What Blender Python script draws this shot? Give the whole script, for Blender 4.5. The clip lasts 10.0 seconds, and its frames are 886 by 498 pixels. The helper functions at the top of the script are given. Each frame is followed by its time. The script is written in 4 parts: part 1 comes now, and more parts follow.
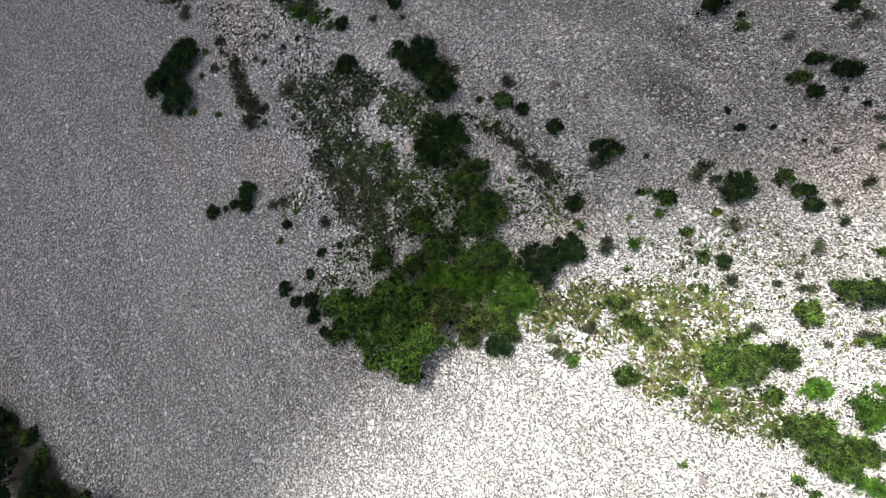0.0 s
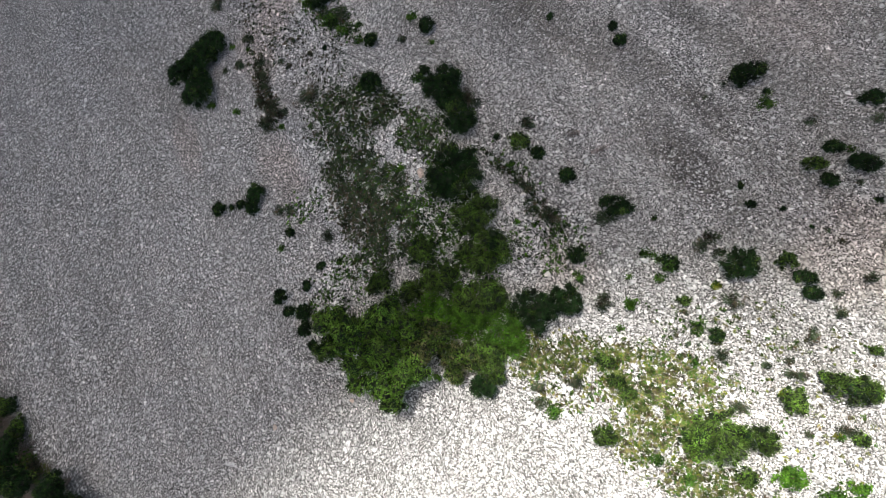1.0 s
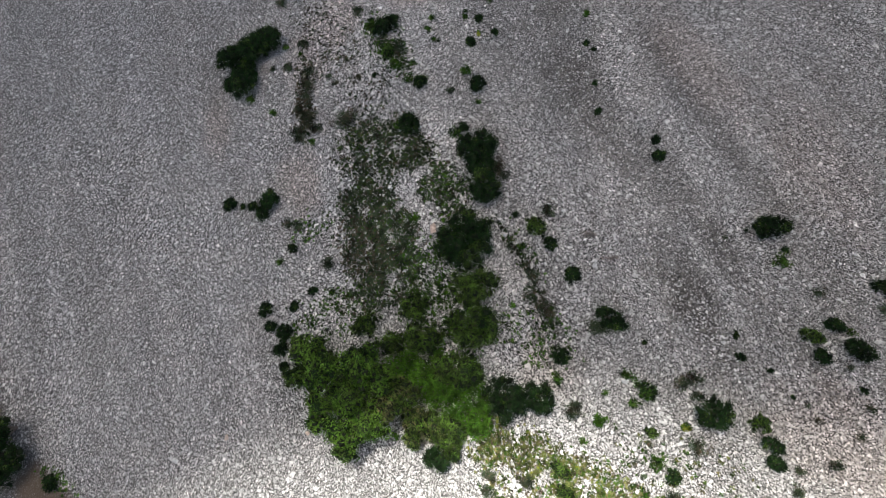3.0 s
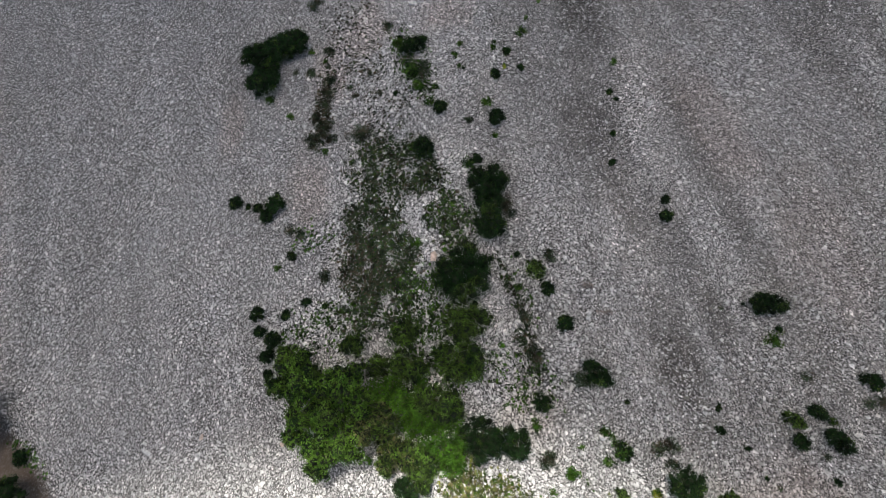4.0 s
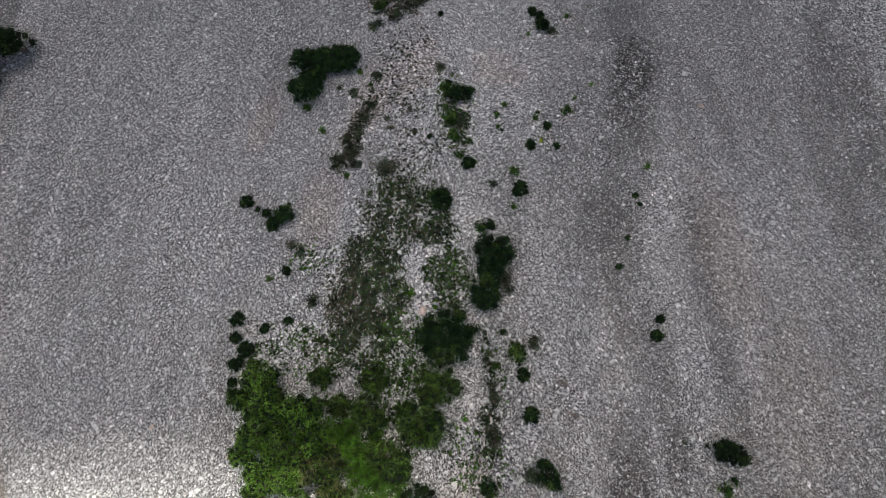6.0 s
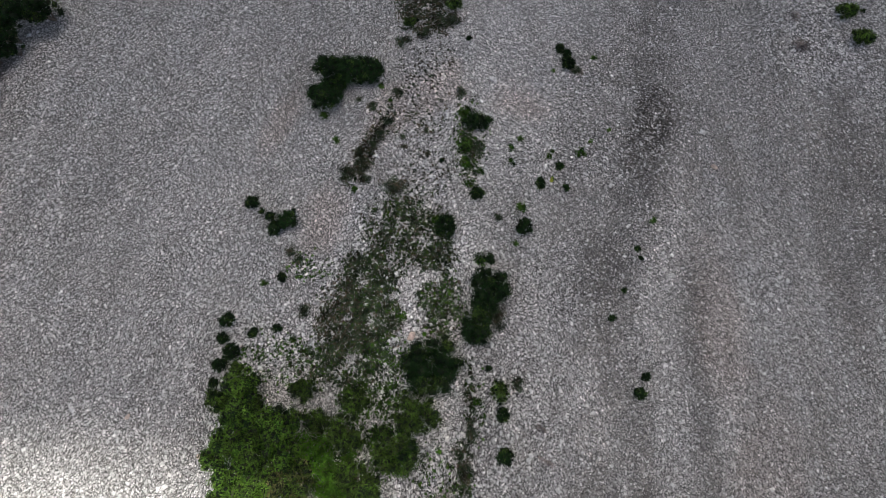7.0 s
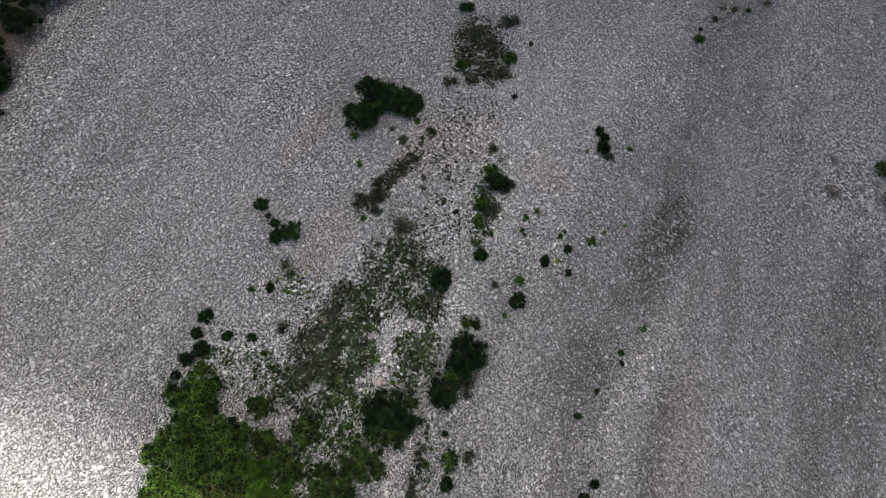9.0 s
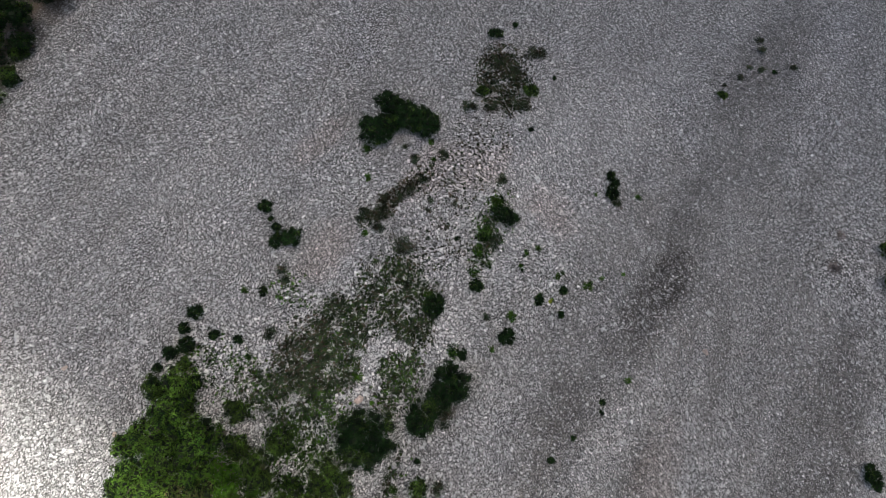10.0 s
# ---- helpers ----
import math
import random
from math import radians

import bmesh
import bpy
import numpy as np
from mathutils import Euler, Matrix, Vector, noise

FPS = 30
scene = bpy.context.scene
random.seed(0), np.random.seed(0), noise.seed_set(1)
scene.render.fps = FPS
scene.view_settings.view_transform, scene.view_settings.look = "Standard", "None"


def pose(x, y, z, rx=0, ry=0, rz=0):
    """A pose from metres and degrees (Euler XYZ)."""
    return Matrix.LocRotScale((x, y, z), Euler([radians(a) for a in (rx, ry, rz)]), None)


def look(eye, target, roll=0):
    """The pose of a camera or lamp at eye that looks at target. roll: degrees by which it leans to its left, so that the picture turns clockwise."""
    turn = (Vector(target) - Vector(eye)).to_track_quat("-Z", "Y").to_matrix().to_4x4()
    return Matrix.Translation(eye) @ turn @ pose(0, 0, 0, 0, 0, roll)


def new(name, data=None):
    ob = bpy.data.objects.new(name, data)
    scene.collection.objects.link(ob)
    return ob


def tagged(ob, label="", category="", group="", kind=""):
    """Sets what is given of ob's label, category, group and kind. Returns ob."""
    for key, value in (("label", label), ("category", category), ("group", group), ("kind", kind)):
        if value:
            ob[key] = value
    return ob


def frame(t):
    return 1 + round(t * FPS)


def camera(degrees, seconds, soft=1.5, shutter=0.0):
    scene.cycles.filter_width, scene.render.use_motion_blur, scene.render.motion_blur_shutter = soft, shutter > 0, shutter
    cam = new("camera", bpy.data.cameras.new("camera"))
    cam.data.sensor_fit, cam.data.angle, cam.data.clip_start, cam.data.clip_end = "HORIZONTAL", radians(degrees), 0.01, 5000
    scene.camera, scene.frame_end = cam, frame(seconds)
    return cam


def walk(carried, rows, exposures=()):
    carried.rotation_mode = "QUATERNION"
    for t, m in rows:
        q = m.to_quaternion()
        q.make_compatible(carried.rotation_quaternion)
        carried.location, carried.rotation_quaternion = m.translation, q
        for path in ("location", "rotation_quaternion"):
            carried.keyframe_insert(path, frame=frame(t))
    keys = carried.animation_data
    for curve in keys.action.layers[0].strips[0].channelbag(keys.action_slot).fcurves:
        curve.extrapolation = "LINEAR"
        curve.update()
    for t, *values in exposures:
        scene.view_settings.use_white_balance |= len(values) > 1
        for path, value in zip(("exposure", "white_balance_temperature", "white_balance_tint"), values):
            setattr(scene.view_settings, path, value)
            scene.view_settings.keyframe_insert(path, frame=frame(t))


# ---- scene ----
# The camera: a drone that looks straight down, flies forward and turns evenly.
cam = camera(74.0, 10.0, soft=0.5)
PATH = [
    (0.0, 0.000, 0.000, 21.000, 0.00),
    (0.5, -0.025, 0.563, 21.022, 3.77),
    (1.0, -0.084, 1.123, 21.043, 7.54),
    (1.5, -0.178, 1.676, 21.063, 11.32),
    (2.0, -0.306, 2.221, 21.081, 15.09),
    (2.5, -0.467, 2.757, 21.097, 18.86),
    (3.0, -0.660, 3.280, 21.112, 22.63),
    (3.5, -0.885, 3.789, 21.126, 26.40),
    (4.0, -1.140, 4.282, 21.138, 30.18),
    (4.5, -1.425, 4.758, 21.149, 33.95),
    (5.0, -1.738, 5.214, 21.158, 37.72),
    (5.5, -2.078, 5.648, 21.165, 41.49),
    (6.0, -2.443, 6.060, 21.171, 45.26),
    (6.5, -2.833, 6.448, 21.176, 49.03),
    (7.0, -3.244, 6.810, 21.179, 52.81),
    (7.5, -3.677, 7.145, 21.181, 56.58),
    (8.0, -4.128, 7.452, 21.181, 60.35),
    (8.5, -4.596, 7.730, 21.180, 64.12),
    (9.0, -5.080, 7.978, 21.177, 67.89),
    (9.5, -5.577, 8.195, 21.173, 71.61),
    (10.0, -6.085, 8.381, 21.167, 75.43),
]
EXPOSURE, KELVIN, TINT = 1.18, 6330, 3.5
walk(cam, [(t, pose(x, y, z, -0.094, -0.05, yaw)) for t, x, y, z, yaw in PATH],
     [(0.0, EXPOSURE, KELVIN, TINT), (10.0, EXPOSURE, KELVIN, TINT)])

# ---- light: a high sun over the downhill side, and a clear sky ----
SUN_ELEVATION, SUN_AZIMUTH = 56.0, -46.0       # azimuth from +y, towards +x
TO_SUN = Vector((math.sin(radians(SUN_AZIMUTH)) * math.cos(radians(SUN_ELEVATION)),
                 math.cos(radians(SUN_AZIMUTH)) * math.cos(radians(SUN_ELEVATION)),
                 math.sin(radians(SUN_ELEVATION))))
world = bpy.data.worlds.new("world")
scene.world = world
world.use_nodes = True
sky = world.node_tree.nodes.new("ShaderNodeTexSky")
sky.sky_type, sky.sun_disc = "NISHITA", False
sky.air_density, sky.dust_density, sky.ozone_density = 0.85, 6.0, 1.0
sky.sun_elevation, sky.sun_rotation = radians(SUN_ELEVATION), radians(SUN_AZIMUTH % 360)
background = world.node_tree.nodes["Background"]
background.inputs["Strength"].default_value = 0.125
world.node_tree.links.new(sky.outputs[0], background.inputs["Color"])
sun = new("sun", bpy.data.lights.new("sun", "SUN"))
sun.data.energy, sun.data.angle, sun.data.color = 4.3, radians(1.1), (1.0, 0.96, 0.91)
sun.matrix_world = look(TO_SUN * 200, (0, 0, 0))

# ---- the lie of the land ----
SLOPE_X, SLOPE_Y = 0.394, -0.234
RNG = np.random.default_rng(7)


def lie(x, y):
    """Height of the scree slope; it flattens out far above and below."""
    p = SLOPE_X * np.asarray(x, float) + SLOPE_Y * np.asarray(y, float)
    far = np.maximum(np.abs(p) - 22.0, 0.0)
    return np.where(np.abs(p) > 22.0, np.sign(p) * (22.0 + 25.0 * np.tanh(far / 25.0)), p)


def swell(x, y):
    """Low bumps and runnels of the scree."""
    x, y = np.asarray(x, float), np.asarray(y, float)
    u, v = 0.86 * x - 0.51 * y, 0.51 * x + 0.86 * y
    return (0.05 * np.sin(1.3 * v + 0.5 * np.sin(0.35 * u)) + 0.035 * np.sin(2.9 * v + 0.3 * u + 1.0)
            + 0.03 * np.sin(1.7 * u + 2.1 * v) * np.sin(0.9 * u - 0.4))


def ground_z(x, y):
    return lie(x, y) + swell(x, y)


# ---- mesh helpers ----
def mesh_from(name, verts, faces, material, smooth=False, kinds=None):
    """A mesh of equal-sided faces from arrays."""
    me = bpy.data.meshes.new(name)
    verts, faces = np.asarray(verts, np.float32).reshape(-1, 3), np.asarray(faces, np.int32)
    n, k = faces.shape
    me.vertices.add(len(verts))
    me.vertices.foreach_set("co", verts.ravel())
    me.loops.add(n * k)
    me.loops.foreach_set("vertex_index", faces.ravel())
    me.polygons.add(n)
    me.polygons.foreach_set("loop_start", np.arange(0, n * k, k, dtype=np.int32))
    me.polygons.foreach_set("use_smooth", np.full(n, smooth))
    for m in material if isinstance(material, list) else [material]:
        me.materials.append(m)
    if kinds is not None:
        me.polygons.foreach_set("material_index", np.asarray(kinds, np.int32))
    me.update(calc_edges=True)
    return me


def part(name, mesh, parent, label=""):
    ob = new(name, mesh)
    ob.parent = parent
    return tagged(ob, label) if label else ob


# ---- materials ----
class Nodes:
    """Short hand for a node material."""

    def __init__(self, name):
        self.material = bpy.data.materials.new(name)
        self.material.use_nodes = True
        self.tree = self.material.node_tree
        self.shader = self.tree.nodes["Principled BSDF"]
        self.output = self.tree.nodes["Material Output"]

    def put(self, kind, **values):
        node = self.tree.nodes.new(kind)
        for key, value in values.items():
            if key == "operation":
                node.operation = value
            elif key == "blend":
                node.data_type, node.blend_type = "RGBA", value
            elif key == "feature":
                node.feature = value
        return node

    def feed(self, socket, value):
        if isinstance(value, bpy.types.NodeSocket):
            self.tree.links.new(value, socket)
        else:
            socket.default_value = value

    def math(self, operation, a, b=0.0, c=0.0):
        node = self.put("ShaderNodeMath", operation=operation)
        for socket, value in zip(node.inputs, (a, b, c)):
            self.feed(socket, value)
        return node.outputs[0]

    def position(self):
        return self.put("ShaderNodeNewGeometry").outputs["Position"]

    def island(self):
        return self.put("ShaderNodeNewGeometry").outputs["Random Per Island"]

    def noise(self, scale, detail=3.0, rough=0.55, vector=None):
        node = self.put("ShaderNodeTexNoise")
        self.feed(node.inputs["Vector"], vector or self.position())
        node.inputs["Scale"].default_value, node.inputs["Detail"].default_value = scale, detail
        node.inputs["Roughness"].default_value = rough
        return node.outputs["Fac"]

    def range(self, value, a, b, c=0.0, d=1.0):
        node = self.put("ShaderNodeMapRange")
        for socket, v in zip(node.inputs, (value, a, b, c, d)):
            self.feed(socket, v)
        return node.outputs[0]

    def ramp(self, value, *stops):
        node = self.put("ShaderNodeValToRGB")
        self.feed(node.inputs[0], value)
        marks = node.color_ramp.elements
        while len(marks) < len(stops):
            marks.new(0.5)
        for mark, (place, colour) in zip(marks, stops):
            mark.position, mark.color = place, (*colour, 1)
        return node.outputs[0]

    def mix(self, fac, a, b, blend="MIX"):
        node = self.put("ShaderNodeMix", blend=blend)
        self.feed(node.inputs["Factor"], fac)
        for socket, value in ((node.inputs[6], a), (node.inputs[7], b)):
            self.feed(socket, value if isinstance(value, bpy.types.NodeSocket) else (*value, 1))
        return node.outputs[2]

    def patch(self, x, y, long, wide, degrees, wobble):
        """1 inside a drawn-out patch of the ground with a frayed edge, 0 outside."""
        node = self.put("ShaderNodeMapping")
        node.vector_type = "TEXTURE"
        self.feed(node.inputs["Vector"], self.position())
        node.inputs["Location"].default_value = (x, y, 0)
        node.inputs["Rotation"].default_value = (0, 0, radians(degrees))
        node.inputs["Scale"].default_value = (long, wide, 1000)
        size = self.put("ShaderNodeVectorMath", operation="LENGTH")
        self.feed(size.inputs[0], node.outputs[0])
        return self.range(self.math("ADD", size.outputs["Value"], wobble), 0.75, 1.6, 1.0, 0.0)

    def bump(self, height, strength, distance):
        node = self.put("ShaderNodeBump")
        self.feed(node.inputs["Height"], height)
        node.inputs["Strength"].default_value, node.inputs["Distance"].default_value = strength, distance
        self.feed(self.shader.inputs["Normal"], node.outputs[0])

    def finish(self, colour, rough):
        self.feed(self.shader.inputs["Base Color"], colour)
        self.feed(self.shader.inputs["Roughness"], rough)
        self.shader.inputs["Specular IOR Level"].default_value = 0.25
        return self.material


def weathering(n, colour):
    """Grey-black lichen and silt bands, and rosy bands, that run down the fall line."""
    wobble = n.range(n.noise(0.8, 4), 0.3, 0.7, -0.4, 0.4)
    # the dark crust sits on some stones and spares others
    crust = n.range(n.math("FRACT", n.math("MULTIPLY", n.island(), 17.3)), 0.3, 0.42, 0.12, 1.0)
    dark = None
    for x, y, long, wide, turn, strength in DARK_BANDS:
        p = n.math("MULTIPLY", n.patch(x, y, long, wide, turn, wobble), strength)
        dark = p if dark is None else n.math("MAXIMUM", dark, p)
    streaks = n.put("ShaderNodeMapping")
    streaks.vector_type = "TEXTURE"
    n.feed(streaks.inputs["Vector"], n.position())
    streaks.inputs["Rotation"].default_value, streaks.inputs["Scale"].default_value = (0, 0, radians(-46)), (8.0, 1.0, 8.0)
    grey = n.math("MULTIPLY", n.patch(7.0, 12.0, 17.0, 7.0, -48, wobble), n.range(n.noise(0.75, 5, 0.6, streaks.outputs[0]), 0.4, 0.62, 0.22, 0.8))
    grey = n.math("MULTIPLY", grey, crust)
    colour = n.mix(grey, colour, (0.42, 0.4, 0.37), "MULTIPLY")
    colour = n.mix(n.range(n.noise(0.5, 4, 0.6, streaks.outputs[0]), 0.5, 0.75, 0.0, 0.22), colour, (0.14, 0.13, 0.12))
    colour = n.mix(n.math("MULTIPLY", dark, crust), colour, (0.2, 0.19, 0.17), "MULTIPLY")
    rosy = None
    for x, y, long, wide, turn, strength in ROSY_BANDS:
        p = n.math("MULTIPLY", n.patch(x, y, long, wide, turn, wobble), strength)
        rosy = p if rosy is None else n.math("MAXIMUM", rosy, p)
    colour = n.mix(rosy, colour, (1.14, 0.95, 0.86), "MULTIPLY")
    pale = None
    for x, y, long, wide, turn, strength in PALE_PATCHES:
        p = n.math("MULTIPLY", n.patch(x, y, long, wide, turn, wobble), strength)
        pale = p if pale is None else n.math("MAXIMUM", pale, p)
    colour = n.mix(pale, colour, (1.6, 1.58, 1.56), "MULTIPLY")
    soil = n.patch(-17.6, -10.5, 3.6, 0.95, -28, wobble)
    for x, y, long, wide, turn in ((-22.5, -8.3, 3.6, 1.3, -45), (-10.5, -11.7, 2.4, 0.6, -4)):
        soil = n.math("MAXIMUM", soil, n.patch(x, y, long, wide, turn, wobble))
    return n.mix(n.math("MULTIPLY", soil, 0.85), colour, (0.11, 0.08, 0.055))


# x, y, half length, half width, turn in degrees, strength
DARK_BANDS = [(-1.75, 16.9, 2.8, 0.95, -56, 1.0), (-1.6, 16.6, 4.6, 1.4, -53, 0.55), (1.1, 11.5, 2.6, 0.8, -58, 0.6), (7.7, 4.9, 1.6, 0.55, -46, 0.85), (8.1, 6.6, 1.0, 0.35, -58, 0.5),
              (-6.0, 22.6, 3.0, 1.0, -70, 0.45), (-11.2, 27.7, 5.0, 1.3, -58, 0.6), (5.0, 22.6, 4.2, 1.0, -48, 0.6), (7.6, 20.7, 2.4, 0.7, -46, 0.5), (1.9, 18.2, 2.3, 0.45, -40, 0.5),
              (4.9, 12.4, 3.0, 0.5, -42, 0.4), (5.0, 8.6, 2.2, 0.4, -30, 0.35)]
ROSY_BANDS = [(12.4, 2.7, 1.6, 1.2, -10, 0.34), (-7.3, 3.7, 1.2, 0.7, -53, 0.35), (-9.8, 8.9, 1.4, 0.8, -65, 0.3), (4.2, 0.9, 0.9, 0.7, 0, 0.25), (-9.4, 11.1, 1.4, 0.9, -70, 0.35), (-6.5, 13.6, 1.0, 0.7, 20, 0.3),
              (-12.2, 4.2, 1.3, 0.5, -60, 0.3), (9.8, 10.7, 2.2, 1.0, -50, 0.2), (5.4, 13.4, 2.4, 0.7, -42, 0.28)]
PALE_PATCHES = [(-2.2, 4.32, 1.15, 0.4, -27, 0.4), (-2.85, 5.36, 0.9, 0.3, 66, 0.3), (-3.6, -0.8, 1.0, 1.0, 0, 0.22), (-2.4, 7.7, 1.2, 0.7, 0, 0.45), (2.1, 2.2, 1.2, 0.7, 0, 0.12), (2.6, 13.4, 3.4, 0.75, -58, 0.32),
                (4.4, 8.2, 1.8, 0.8, -52, 0.32), (-10.3, 19.1, 1.6, 1.2, -20, 0.25), (-7.5, 12.5, 5.0, 3.2, -55, 0.25), (1.2, 3.6, 1.8, 0.4, -45, 0.4)]


def stone_material(name, low, high, dirt):
    n = Nodes(name)
    tone = n.island()
    at = lambda share: tuple(a + (b - a) * share for a, b in zip(low, high))
    colour = n.ramp(tone, (0.0, low), (0.12, at(0.3)), (0.5, at(0.45)), (0.86, at(0.64)), (1.0, high))
    cool = n.range(n.noise(0.35, 2), 0.35, 0.65)
    colour = n.mix(n.math("MULTIPLY", cool, 0.2), colour, (0.36, 0.338, 0.32), "MIX")
    colour = n.mix(n.math("MULTIPLY", n.range(n.noise(14.0, 5, 0.65), 0.45, 0.75), dirt), colour, (0.12, 0.11, 0.095))
    # hand-sized drifts of paler and dirtier stones
    drift = n.put("ShaderNodeVectorMath", operation="SCALE")
    n.feed(drift.inputs[0], colour)
    n.feed(drift.inputs["Scale"], n.range(n.noise(8.0, 5, 0.75), 0.36, 0.64, 0.64, 1.36))
    colour = weathering(n, drift.outputs[0])
    n.bump(n.noise(60.0, 4), 0.5, 0.01)
    return n.finish(colour, 0.9)


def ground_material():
    """Fine chips and silt between the larger chips; gap shade painted into the colour."""
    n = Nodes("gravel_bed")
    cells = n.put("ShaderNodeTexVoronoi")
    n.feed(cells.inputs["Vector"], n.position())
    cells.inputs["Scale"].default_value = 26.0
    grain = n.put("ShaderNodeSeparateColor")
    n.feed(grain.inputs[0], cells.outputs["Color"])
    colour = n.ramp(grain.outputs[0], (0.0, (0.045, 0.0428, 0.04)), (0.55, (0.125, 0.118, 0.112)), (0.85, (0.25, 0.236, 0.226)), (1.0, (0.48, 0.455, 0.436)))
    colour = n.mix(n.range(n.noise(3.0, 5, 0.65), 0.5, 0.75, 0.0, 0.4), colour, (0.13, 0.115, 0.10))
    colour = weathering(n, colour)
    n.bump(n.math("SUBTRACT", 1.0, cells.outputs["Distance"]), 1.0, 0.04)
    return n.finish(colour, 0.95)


def leaf_material(name, dark, light, dry, dryness=0.15, sheer=0.28):
    n = Nodes(name)
    tone = n.island()
    colour = n.ramp(tone, (0.0, tuple(0.55 * a + 0.45 * b for a, b in zip(dark, light))), (1.0, tuple(0.05 * a + 1.0 * b for a, b in zip(dark, light))))
    colour = n.mix(n.range(n.noise(2.2, 3), 0.35, 0.7, 0.0, 0.4), colour, tuple(0.6 * c for c in dark))
    colour = n.mix(n.range(n.noise(5.0, 3), 0.72 - dryness, 0.9 - dryness, 0.0, 0.85), colour, dry)
    own = n.range(n.put("ShaderNodeObjectInfo").outputs["Random"], 0.0, 1.0, 0.75, 1.25)
    tint = n.put("ShaderNodeVectorMath", operation="SCALE")
    n.feed(tint.inputs[0], colour)
    clump = n.range(n.noise(3.4, 3), 0.36, 0.64, 0.42, 1.5)
    n.feed(tint.inputs["Scale"], n.math("MULTIPLY", own, clump))
    colour = tint.outputs[0]
    n.finish(colour, 0.7)
    n.shader.inputs["Specular IOR Level"].default_value = 0.1
    sheen = n.put("ShaderNodeBsdfTranslucent")
    n.feed(sheen.inputs["Color"], colour)
    both = n.put("ShaderNodeMixShader")
    both.inputs[0].default_value = sheer
    n.feed(both.inputs[1], n.shader.outputs[0])
    n.feed(both.inputs[2], sheen.outputs[0])
    n.feed(n.output.inputs["Surface"], both.outputs[0])
    return n.material


def bark_material():
    n = Nodes("bark")
    colour = n.ramp(n.noise(25.0, 5), (0.3, (0.07, 0.05, 0.04)), (0.7, (0.2, 0.16, 0.13)))
    n.bump(n.noise(60.0, 4), 0.6, 0.01)
    return n.finish(colour, 0.9)


def rock_face_material():
    n = Nodes("rock_face")
    colour = n.ramp(n.noise(0.08, 8, 0.6), (0.35, (0.2, 0.19, 0.17)), (0.65, (0.4, 0.38, 0.35)))
    n.bump(n.noise(0.4, 8, 0.65), 0.8, 1.0)
    return n.finish(colour, 0.9)


GRAVEL = stone_material("limestone_gravel", (0.1, 0.0942, 0.0905), (0.82, 0.773, 0.75), 0.3)
PALE = stone_material("pale_limestone", (0.3, 0.288, 0.277), (0.86, 0.825, 0.79), 0.2)
WHITE = stone_material("white_limestone", (0.42, 0.408, 0.39), (0.72, 0.7, 0.67), 0.15)
ROSY_STONE = stone_material("rosy_limestone", (0.4, 0.3, 0.25), (0.55, 0.43, 0.36), 0.2)
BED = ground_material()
BARK = bark_material()
LEAVES = {
    "dark": leaf_material("dark_evergreen_leaf", (0.006, 0.015, 0.004), (0.015, 0.036, 0.008), (0.03, 0.032, 0.012), 0.05, 0.2),
    "tree": leaf_material("maple_leaf", (0.028, 0.068, 0.009), (0.135, 0.23, 0.03), (0.1, 0.085, 0.025), 0.1),
    "olive": leaf_material("olive_leaf", (0.016, 0.037, 0.007), (0.083, 0.126, 0.024), (0.09, 0.075, 0.03), 0.1),
    "green": leaf_material("fresh_leaf", (0.018, 0.048, 0.006), (0.065, 0.135, 0.018), (0.12, 0.12, 0.025), 0.05),
    "bright": leaf_material("bright_leaf", (0.025, 0.066, 0.006), (0.1, 0.2, 0.02), (0.16, 0.24, 0.03), 0.05, 0.35),
    "heather": leaf_material("heather_leaf", (0.02, 0.034, 0.015), (0.064, 0.086, 0.044), (0.085, 0.07, 0.042), 0.12),
    "brown": leaf_material("brown_heather_leaf", (0.032, 0.03, 0.02), (0.085, 0.078, 0.05), (0.11, 0.075, 0.05), 0.28),
    "dry": leaf_material("dry_herb_leaf", (0.05, 0.062, 0.016), (0.16, 0.175, 0.055), (0.2, 0.155, 0.08), 0.24),
    "yellow": leaf_material("yellow_leaf", (0.09, 0.11, 0.012), (0.22, 0.23, 0.025), (0.26, 0.22, 0.04), 0.05, 0.35),
    "dead": leaf_material("dead_twig", (0.09, 0.078, 0.072), (0.24, 0.2, 0.185), (0.18, 0.13, 0.1), 0.2, 0.1),
}
# near-black colour stands in for the shade inside dense crowns
INNER = leaf_material("crown_shade_core", (0.006, 0.009, 0.004), (0.014, 0.018, 0.008), (0.02, 0.015, 0.01), 0.1, 0.0)
ROCK_FACE = rock_face_material()


# ---- the large structure ----
def ground_sheet():
    """One sheet: close mesh on the scree, wide mesh out to the horizon."""
    near = np.linspace(-45, 45, 181)
    far = 45 + np.array([6, 15, 30, 55, 90, 150, 240, 400, 700, 1200])
    axis = np.concatenate([-far[::-1], near, far])
    gx, gy = np.meshgrid(axis, axis + 8.0, indexing="ij")
    z = ground_z(gx, gy) - 0.038
    n = len(axis)
    i = np.arange(n * n).reshape(n, n)
    faces = np.stack([i[:-1, :-1], i[1:, :-1], i[1:, 1:], i[:-1, 1:]], -1).reshape(-1, 4)
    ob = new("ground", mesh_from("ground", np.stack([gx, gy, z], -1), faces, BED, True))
    return tagged(ob, "steep scree slope of pale grey limestone gravel with darker bands", "ground", kind="structure")


def shadow_edge(x):
    """Where the ridge's shade ends on the slope: y for x."""
    return np.interp(x, [-120, -7.4, -3.5, 2.8, 5.4, 12.5, 120], [-134.0, -12.3, -7.35, -1.8, -0.3, 1.3, 33.0])


